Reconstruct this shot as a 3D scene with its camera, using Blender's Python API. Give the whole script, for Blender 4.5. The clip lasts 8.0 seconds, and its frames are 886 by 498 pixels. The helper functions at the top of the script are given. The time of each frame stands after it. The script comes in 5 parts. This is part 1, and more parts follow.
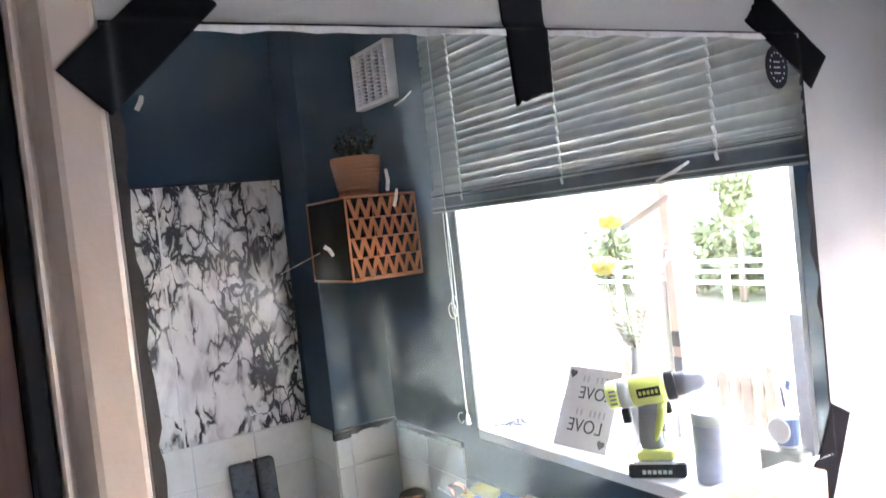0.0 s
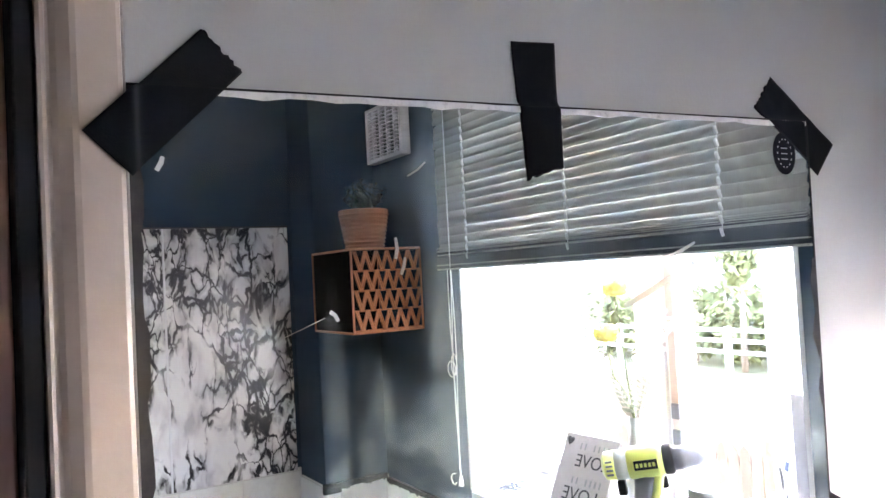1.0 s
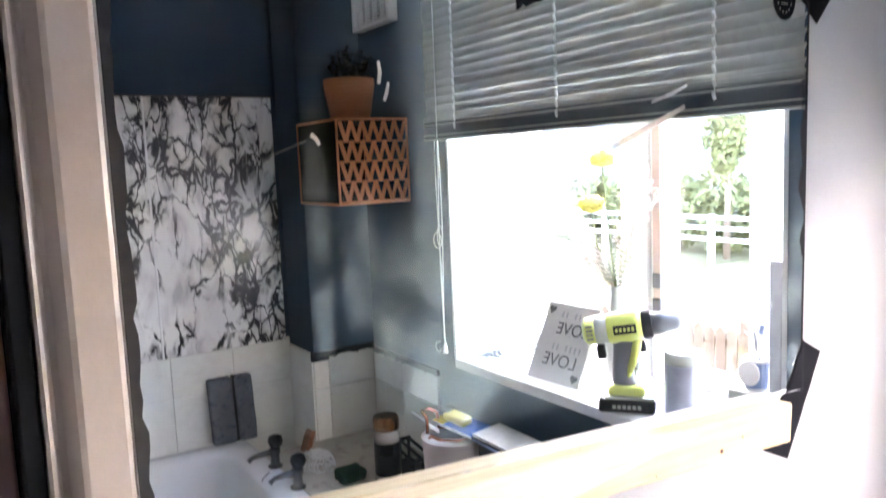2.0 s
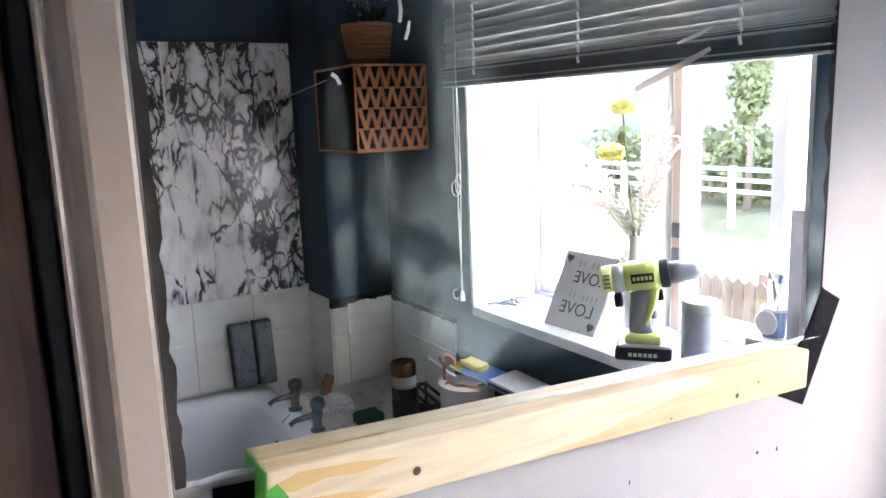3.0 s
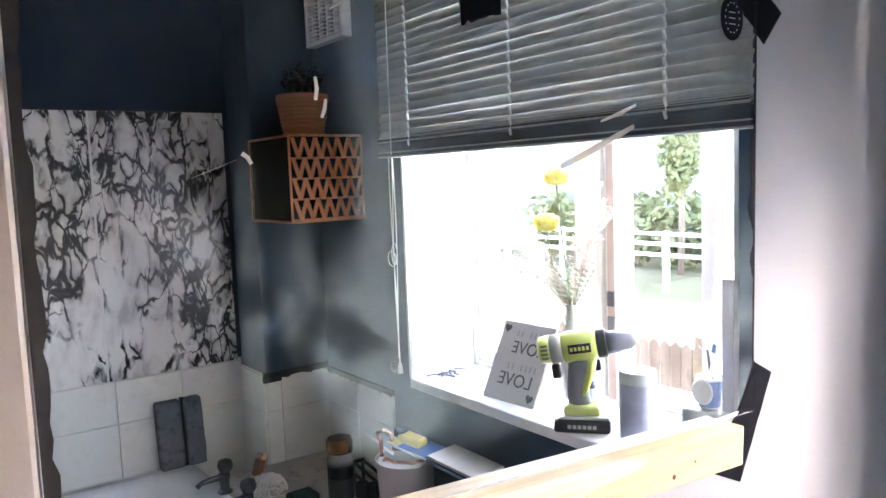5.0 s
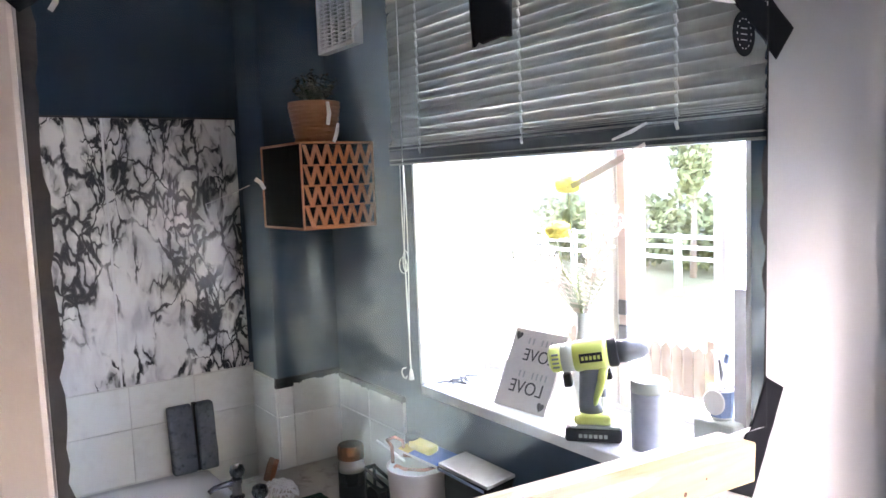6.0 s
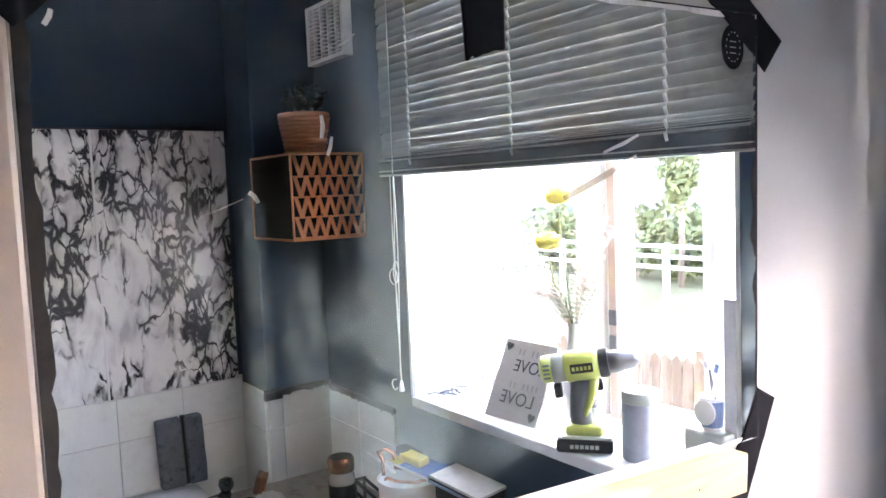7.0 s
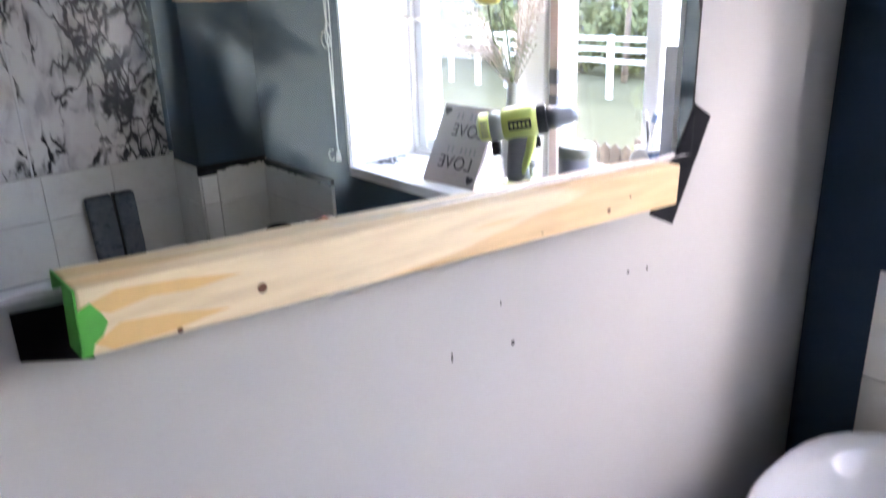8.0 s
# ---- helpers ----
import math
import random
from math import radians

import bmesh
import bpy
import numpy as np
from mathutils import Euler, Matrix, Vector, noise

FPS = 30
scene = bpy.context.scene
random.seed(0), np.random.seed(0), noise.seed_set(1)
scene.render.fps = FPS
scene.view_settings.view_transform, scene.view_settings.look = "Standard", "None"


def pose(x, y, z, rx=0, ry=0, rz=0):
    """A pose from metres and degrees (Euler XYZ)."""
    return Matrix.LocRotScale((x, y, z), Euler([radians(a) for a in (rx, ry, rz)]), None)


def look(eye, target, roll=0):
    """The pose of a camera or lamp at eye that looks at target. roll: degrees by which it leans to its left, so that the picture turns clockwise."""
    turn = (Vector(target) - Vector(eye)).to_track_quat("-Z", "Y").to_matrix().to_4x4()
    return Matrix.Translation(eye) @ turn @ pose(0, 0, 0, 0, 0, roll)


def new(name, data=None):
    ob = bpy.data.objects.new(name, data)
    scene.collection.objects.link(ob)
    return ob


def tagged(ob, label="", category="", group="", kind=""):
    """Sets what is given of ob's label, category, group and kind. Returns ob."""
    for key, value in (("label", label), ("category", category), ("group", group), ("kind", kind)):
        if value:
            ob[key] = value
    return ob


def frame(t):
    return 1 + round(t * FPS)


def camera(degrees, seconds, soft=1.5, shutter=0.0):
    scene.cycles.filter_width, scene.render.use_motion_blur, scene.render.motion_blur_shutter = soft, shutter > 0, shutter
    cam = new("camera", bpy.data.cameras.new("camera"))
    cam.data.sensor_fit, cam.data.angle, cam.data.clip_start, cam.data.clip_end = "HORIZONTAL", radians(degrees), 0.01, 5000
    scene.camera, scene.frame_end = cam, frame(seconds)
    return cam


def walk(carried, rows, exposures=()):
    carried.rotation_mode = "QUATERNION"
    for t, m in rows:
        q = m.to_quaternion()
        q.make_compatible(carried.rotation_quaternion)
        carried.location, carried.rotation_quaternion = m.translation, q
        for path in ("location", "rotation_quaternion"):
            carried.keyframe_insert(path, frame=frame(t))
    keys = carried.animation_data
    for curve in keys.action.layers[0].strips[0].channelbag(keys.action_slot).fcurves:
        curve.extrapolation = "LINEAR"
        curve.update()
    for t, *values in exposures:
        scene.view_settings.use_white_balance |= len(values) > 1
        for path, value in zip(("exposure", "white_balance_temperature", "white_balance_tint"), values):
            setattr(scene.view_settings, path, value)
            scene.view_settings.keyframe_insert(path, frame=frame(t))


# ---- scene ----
cam = camera(60.7, 8.0, shutter=0.35)
PATH = [
    (0, (0.461, -0.497, 1.433), (1.516, 1.201, 1.367), -6.3),
    (0.5, (0.456, -0.5, 1.446), (1.514, 1.197, 1.475), -3.7),
    (1, (0.457, -0.501, 1.447), (1.514, 1.195, 1.519), -3.1),
    (1.5, (0.461, -0.499, 1.436), (1.535, 1.189, 1.459), -2.9),
    (2, (0.462, -0.494, 1.403), (1.529, 1.182, 1.177), -2.4),
    (2.2, (0.457, -0.493, 1.395), (1.521, 1.174, 1.095), -1.7),
    (3.3, (0.46, -0.496, 1.397), (1.465, 1.196, 1.041), -2.4),
    (3.5, (0.477, -0.489, 1.395), (1.603, 1.137, 1.097), -1.7),
    (4, (0.488, -0.482, 1.401), (1.736, 1.064, 1.17), -1.7),
    (4.5, (0.487, -0.48, 1.4), (1.687, 1.107, 1.197), -1.9),
    (6, (0.486, -0.482, 1.421), (1.622, 1.154, 1.238), -2.2),
    (6.5, (0.482, -0.48, 1.419), (1.609, 1.162, 1.236), -1.7),
    (7, (0.483, -0.48, 1.423), (1.645, 1.14, 1.266), -2.3),
    (7.5, (0.494, -0.477, 1.399), (1.69, 1.1, 1.111), -2.2),
    (7.6, (0.494, -0.476, 1.388), (1.689, 1.089, 1.036), -2.6),
    (7.8, (0.497, -0.464, 1.349), (1.712, 1.038, 0.831), -1.6),
    (8, (0.505, -0.468, 1.322), (1.702, 0.988, 0.654), -2.1),
]
walk(cam, [(t, look(eye, aim, roll)) for t, eye, aim, roll in PATH], exposures=[(0.0, 7.25, 7400, 28), (1.5, 7.4, 7400, 28), (2.1, 6.95, 7300, 27), (3.5, 6.55, 7100, 26), (4.7, 6.6, 7150, 27), (5.9, 6.9, 7400, 30), (7.2, 6.85, 7350, 29), (8.0, 6.15, 7050, 27)])


# ---- world and sun: bright overcast day ----
world = bpy.data.worlds.new("sky")
scene.world = world
world.use_nodes = True
wn = world.node_tree
bg = wn.nodes["Background"]
sky = wn.nodes.new("ShaderNodeTexSky")
sky.sky_type = "NISHITA"
sky.sun_disc = False
sky.sun_elevation = radians(28)
sky.sun_rotation = radians(148)
sky.dust_density = 0.6
wn.links.new(sky.outputs["Color"], bg.inputs["Color"])
bg.inputs["Strength"].default_value = 0.15
sun = new("sun", bpy.data.lights.new("sun", "SUN"))
sun.data.energy = 0.008
sun.data.angle = radians(16)
sun.data.color = (1.0, 0.99, 0.97)
sun.matrix_world = look((0, 0, 0), (-0.53, 0.848, -0.19))

# ---- main measures ----
XW = 1.61        # inner face of the window wall
YS = -1.975      # inner face of the wall behind the bath
XL = -0.55       # inner face of the wall at the bath's foot
YB, XB = -1.77, 1.388   # front and side of the boxed-in corner
SILL = 0.853
WY0, WY1 = -1.268, -0.25  # window opening along the wall
ZC = 2.38


# ---- materials ----
def make(name, colour, rough=0.6, metal=0.0, var=0.15, scale=6.0, fine=90.0, bump=0.15, dirt=0.0, dirt_colour=(0.1, 0.09, 0.08), coat=0.0, trans=0.0, obj_var=0.0):
    """A node material with tone variation at two scales, fine relief and optional stains."""
    m = bpy.data.materials.new(name)
    m.use_nodes = True
    nt = m.node_tree
    b = nt.nodes["Principled BSDF"]
    tc = nt.nodes.new("ShaderNodeTexCoord")
    geo = nt.nodes.new("ShaderNodeNewGeometry")
    n1 = nt.nodes.new("ShaderNodeTexNoise")
    n1.inputs["Scale"].default_value, n1.inputs["Detail"].default_value = scale, 6
    n2 = nt.nodes.new("ShaderNodeTexNoise")
    n2.inputs["Scale"].default_value, n2.inputs["Detail"].default_value = fine, 4
    for n in (n1, n2):
        nt.links.new(geo.outputs["Position"], n.inputs["Vector"])
    mix = nt.nodes.new("ShaderNodeMix")
    mix.data_type = "RGBA"
    lo = [c * (1 - var) for c in colour] + [1]
    hi = [min(1, c * (1 + var)) for c in colour] + [1]
    mix.inputs[6].default_value, mix.inputs[7].default_value = lo, hi
    add = nt.nodes.new("ShaderNodeMath")
    add.operation = "MULTIPLY_ADD"
    add.inputs[1].default_value, add.inputs[2].default_value = 0.35, 0.0
    nt.links.new(n2.outputs["Fac"], add.inputs[0])
    add2 = nt.nodes.new("ShaderNodeMath")
    add2.operation = "MULTIPLY_ADD"
    add2.inputs[1].default_value = 0.65
    nt.links.new(n1.outputs["Fac"], add2.inputs[0])
    nt.links.new(add.outputs[0], add2.inputs[2])
    last = add2.outputs[0]
    if obj_var:
        oi = nt.nodes.new("ShaderNodeObjectInfo")
        a3 = nt.nodes.new("ShaderNodeMath")
        a3.operation = "MULTIPLY_ADD"
        a3.inputs[1].default_value = obj_var
        nt.links.new(oi.outputs["Random"], a3.inputs[0])
        nt.links.new(last, a3.inputs[2])
        last = a3.outputs[0]
    nt.links.new(last, mix.inputs[0])
    out = mix.outputs[2]
    if dirt:
        n3 = nt.nodes.new("ShaderNodeTexNoise")
        n3.inputs["Scale"].default_value, n3.inputs["Detail"].default_value, n3.inputs["Roughness"].default_value = scale * 2.3, 8, 0.7
        nt.links.new(geo.outputs["Position"], n3.inputs["Vector"])
        ramp = nt.nodes.new("ShaderNodeValToRGB")
        ramp.color_ramp.elements[0].position, ramp.color_ramp.elements[1].position = 0.52, 0.75
        nt.links.new(n3.outputs["Fac"], ramp.inputs[0])
        f = nt.nodes.new("ShaderNodeMath")
        f.operation = "MULTIPLY"
        f.inputs[1].default_value = dirt
        nt.links.new(ramp.outputs[0], f.inputs[0])
        mx = nt.nodes.new("ShaderNodeMix")
        mx.data_type = "RGBA"
        mx.inputs[7].default_value = (*dirt_colour, 1)
        nt.links.new(f.outputs[0], mx.inputs[0])
        nt.links.new(out, mx.inputs[6])
        out = mx.outputs[2]
    nt.links.new(out, b.inputs["Base Color"])
    b.inputs["Metallic"].default_value = metal
    rr = nt.nodes.new("ShaderNodeMapRange")
    rr.inputs[3].default_value, rr.inputs[4].default_value = max(0.02, rough - 0.1), min(1, rough + 0.1)
    nt.links.new(n1.outputs["Fac"], rr.inputs[0])
    nt.links.new(rr.outputs[0], b.inputs["Roughness"])
    b.inputs["Coat Weight"].default_value = coat
    b.inputs["Transmission Weight"].default_value = trans
    if bump:
        bp = nt.nodes.new("ShaderNodeBump")
        bp.inputs["Strength"].default_value, bp.inputs["Distance"].default_value = bump, 0.002
        nt.links.new(n2.outputs["Fac"], bp.inputs["Height"])
        nt.links.new(bp.outputs[0], b.inputs["Normal"])
    return m


def matt(m, level=0.1):
    m.node_tree.nodes["Principled BSDF"].inputs["Specular IOR Level"].default_value = level
    return m


PAINT = make("light_grey_wall_paint", (0.405, 0.405, 0.39), 0.55, var=0.05, scale=4, fine=220, bump=0.12, dirt=0.05, dirt_colour=(0.35, 0.34, 0.33))
NAVY = make("dark_blue_grey_paint", (0.027, 0.053, 0.084), 0.75, var=0.16, scale=5, fine=160, bump=0.07, dirt=0.10, dirt_colour=(0.12, 0.14, 0.16))
CEIL = make("ceiling_paint", (0.72, 0.72, 0.7), 0.8, var=0.04)
WHITE = make("white_gloss_paint", (0.78, 0.78, 0.76), 0.3, var=0.04, scale=8, bump=0.05, dirt=0.06, dirt_colour=(0.5, 0.5, 0.48))
UPVC = make("white_plastic_frame", (0.80, 0.80, 0.79), 0.25, var=0.03, bump=0.02)
TRIM = make("cream_gloss_trim", (0.48, 0.39, 0.33), 0.35, var=0.08, scale=9, fine=120, bump=0.1, dirt=0.12, dirt_colour=(0.3, 0.25, 0.21))
FLOORM = make("grey_vinyl_floor", (0.40, 0.38, 0.36), 0.45, var=0.15)
TILE = make("white_glazed_tile", (0.80, 0.81, 0.75), 0.2, var=0.06, scale=7, bump=0.03, dirt=0.3, dirt_colour=(0.50, 0.48, 0.42), obj_var=0.12)
GROUT = make("dirty_grout", (0.68, 0.67, 0.62), 0.9, var=0.25, scale=20, bump=0.4)
ENAMEL = make("white_bath_enamel", (0.78, 0.79, 0.80), 0.12, var=0.03, bump=0.0)
# Chrome coloured dark to stand in for reflections of the dim room.
CHROME = make("dark_reflection_chrome", (0.13, 0.135, 0.145), 0.10, 1.0, var=0.05, bump=0.0)
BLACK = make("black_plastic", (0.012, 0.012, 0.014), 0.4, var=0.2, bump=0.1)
LEDGE = make("stained_ledge_top", (0.43, 0.39, 0.33), 0.5, var=0.2, scale=9, dirt=0.9, dirt_colour=(0.16, 0.11, 0.08))
LIME = make("lime_green_plastic", (0.46, 0.52, 0.11), 0.38, var=0.06, bump=0.05)
GREYP = make("grey_rubber", (0.16, 0.17, 0.18), 0.55, var=0.12, bump=0.2)
DARKG = make("dark_grey_metal", (0.15, 0.15, 0.16), 0.35, 0.8, var=0.1)
COPPER = make("rose_copper_metal", (0.62, 0.22, 0.12), 0.25, 1.0, var=0.08, bump=0.02)
CORD = make("white_cord", (0.85, 0.85, 0.82), 0.7, var=0.08)
TERRA = make("woven_tan_pot", (0.32, 0.115, 0.045), 0.7, var=0.3, scale=60, fine=240, bump=0.6)
RATTAN = make("copper_brown_rattan", (0.40, 0.145, 0.06), 0.45, var=0.25, scale=40, bump=0.3)
SLAT = make("grey_aluminium_slat", (0.42, 0.415, 0.375), 0.5, var=0.10, scale=14, bump=0.03, dirt=0.25, dirt_colour=(0.26, 0.27, 0.26))
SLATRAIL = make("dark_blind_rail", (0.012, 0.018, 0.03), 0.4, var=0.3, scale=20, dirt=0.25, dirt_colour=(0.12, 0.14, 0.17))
TAPE = make("black_cloth_tape", (0.006, 0.007, 0.010), 0.85, var=0.25, scale=25, fine=900, bump=0.25)
TAPE.node_tree.nodes["Principled BSDF"].inputs["Specular IOR Level"].default_value = 0.12


def ramp_node(nt, src, stops):
    r = nt.nodes.new("ShaderNodeValToRGB")
    e = r.color_ramp.elements
    while len(e) < len(stops):
        e.new(0.5)
    for i, (p, c) in enumerate(stops):
        e[i].position = p
        e[i].color = (*c, 1) if len(c) == 3 else c
    nt.links.new(src, r.inputs[0])
    return r


def marble_material():
    """White marble-effect panel with tangled black veins."""
    m = bpy.data.materials.new("black_veined_marble_effect")
    m.use_nodes = True
    nt = m.node_tree
    b = nt.nodes["Principled BSDF"]
    geo = nt.nodes.new("ShaderNodeNewGeometry")
    mp = nt.nodes.new("ShaderNodeMapping")
    mp.inputs["Rotation"].default_value = (0, radians(-28), 0)
    mp.inputs["Scale"].default_value = (1.45, 1.0, 0.70)
    nt.links.new(geo.outputs["Position"], mp.inputs["Vector"])
    warp = nt.nodes.new("ShaderNodeTexNoise")
    warp.inputs["Scale"].default_value, warp.inputs["Detail"].default_value = 6.0, 3
    nt.links.new(mp.outputs[0], warp.inputs["Vector"])
    add = nt.nodes.new("ShaderNodeVectorMath")
    add.operation = "MULTIPLY_ADD"
    add.inputs[1].default_value = (0.13, 0.13, 0.13)
    nt.links.new(warp.outputs["Color"], add.inputs[0])
    nt.links.new(mp.outputs[0], add.inputs[2])
    fine = nt.nodes.new("ShaderNodeTexNoise")
    fine.inputs["Scale"].default_value, fine.inputs["Detail"].default_value = 26.0, 5
    nt.links.new(add.outputs[0], fine.inputs["Vector"])
    add2 = nt.nodes.new("ShaderNodeVectorMath")
    add2.operation = "MULTIPLY_ADD"
    add2.inputs[1].default_value = (0.05, 0.05, 0.05)
    nt.links.new(fine.outputs["Color"], add2.inputs[0])
    nt.links.new(add.outputs[0], add2.inputs[2])
    breadth = nt.nodes.new("ShaderNodeTexNoise")
    breadth.inputs["Scale"].default_value, breadth.inputs["Detail"].default_value = 17.0, 3
    nt.links.new(geo.outputs["Position"], breadth.inputs["Vector"])
    thick = nt.nodes.new("ShaderNodeMapRange")
    thick.inputs[1].default_value, thick.inputs[2].default_value, thick.inputs[3].default_value, thick.inputs[4].default_value = 0.35, 0.65, 0.30, 1.9
    nt.links.new(breadth.outputs["Fac"], thick.inputs[0])
    veins, halos = [], []
    for sc, w in ((9.5, 0.056), (19.0, 0.095)):
        v = nt.nodes.new("ShaderNodeTexVoronoi")
        v.feature = "DISTANCE_TO_EDGE"
        v.inputs["Scale"].default_value = sc
        nt.links.new(add2.outputs[0], v.inputs["Vector"])
        q = nt.nodes.new("ShaderNodeMath")
        q.operation = "DIVIDE"
        nt.links.new(v.outputs["Distance"], q.inputs[0])
        nt.links.new(thick.outputs[0], q.inputs[1])
        veins.append(ramp_node(nt, q.outputs[0], [(0.0, (1, 1, 1)), (w * 0.6, (0.95, 0.95, 0.95)), (w * 1.15, (0, 0, 0))]))
        halos.append(ramp_node(nt, q.outputs[0], [(0.0, (0.55, 0.55, 0.55)), (w * 4.0, (0, 0, 0))]))
    mask = nt.nodes.new("ShaderNodeTexNoise")
    mask.inputs["Scale"].default_value, mask.inputs["Detail"].default_value = 6.5, 5
    nt.links.new(add.outputs[0], mask.inputs["Vector"])
    mk = ramp_node(nt, mask.outputs["Fac"], [(0.39, (0, 0, 0)), (0.47, (1, 1, 1))])
    mk2 = ramp_node(nt, mask.outputs["Fac"], [(0.46, (0, 0, 0)), (0.53, (1, 1, 1))])
    top = None
    for v, k in zip(veins + halos[1:], (mk, mk2, mk2)):
        p = nt.nodes.new("ShaderNodeMath")
        p.operation = "MULTIPLY"
        nt.links.new(v.outputs[0], p.inputs[0])
        nt.links.new(k.outputs[0], p.inputs[1])
        if top is None:
            top = p.outputs[0]
            continue
        mx = nt.nodes.new("ShaderNodeMath")
        mx.operation = "MAXIMUM"
        nt.links.new(top, mx.inputs[0])
        nt.links.new(p.outputs[0], mx.inputs[1])
        top = mx.outputs[0]
    cloud = nt.nodes.new("ShaderNodeTexNoise")
    cloud.inputs["Scale"].default_value, cloud.inputs["Detail"].default_value = 9.0, 5
    nt.links.new(add.outputs[0], cloud.inputs["Vector"])
    base = ramp_node(nt, cloud.outputs["Fac"], [(0.34, (0.52, 0.50, 0.51)), (0.44, (0.76, 0.74, 0.72)), (0.52, (0.86, 0.85, 0.82))])
    mix = nt.nodes.new("ShaderNodeMix")
    mix.data_type = "RGBA"
    mix.inputs[7].default_value = (0.025, 0.025, 0.03, 1)
    nt.links.new(top, mix.inputs[0])
    nt.links.new(base.outputs[0], mix.inputs[6])
    nt.links.new(mix.outputs[2], b.inputs["Base Color"])
    b.inputs["Roughness"].default_value = 0.22
    return m


def wood_material(name, light, dark, scale, axis, rough=0.55, knots=False):
    """Sawn wood: long grain bands, fine fibres."""
    m = bpy.data.materials.new(name)
    m.use_nodes = True
    nt = m.node_tree
    b = nt.nodes["Principled BSDF"]
    geo = nt.nodes.new("ShaderNodeNewGeometry")
    mp = nt.nodes.new("ShaderNodeMapping")
    sc = [scale, scale, scale]
    sc[axis] = scale * 0.09
    mp.inputs["Scale"].default_value = sc
    nt.links.new(geo.outputs["Position"], mp.inputs["Vector"])
    n = nt.nodes.new("ShaderNodeTexNoise")
    n.inputs["Scale"].default_value, n.inputs["Detail"].default_value, n.inputs["Distortion"].default_value = 2.2, 8, 0.8
    nt.links.new(mp.outputs[0], n.inputs["Vector"])
    w = nt.nodes.new("ShaderNodeMath")
    w.operation = "SINE"
    k = nt.nodes.new("ShaderNodeMath")
    k.operation = "MULTIPLY"
    k.inputs[1].default_value = 13.0
    nt.links.new(n.outputs["Fac"], k.inputs[0])
    nt.links.new(k.outputs[0], w.inputs[0])
    r = ramp_node(nt, w.outputs[0], [(0.0, dark), (0.55, light), (1.0, light)])
    f = nt.nodes.new("ShaderNodeTexNoise")
    f.inputs["Scale"].default_value, f.inputs["Detail"].default_value = 14, 6
    nt.links.new(mp.outputs[0], f.inputs["Vector"])
    mix = nt.nodes.new("ShaderNodeMix")
    mix.data_type, mix.blend_type = "RGBA", "MULTIPLY"
    mix.inputs[0].default_value = 0.5
    nt.links.new(r.outputs[0], mix.inputs[6])
    g = ramp_node(nt, f.outputs["Fac"], [(0.3, (0.7, 0.65, 0.6)), (0.6, (1, 1, 1))])
    nt.links.new(g.outputs[0], mix.inputs[7])
    nt.links.new(mix.outputs[2], b.inputs["Base Color"])
    b.inputs["Roughness"].default_value = rough
    bp = nt.nodes.new("ShaderNodeBump")
    bp.inputs["Strength"].default_value, bp.inputs["Distance"].default_value = 0.2, 0.001
    nt.links.new(f.outputs["Fac"], bp.inputs["Height"])
    nt.links.new(bp.outputs[0], b.inputs["Normal"])
    return m


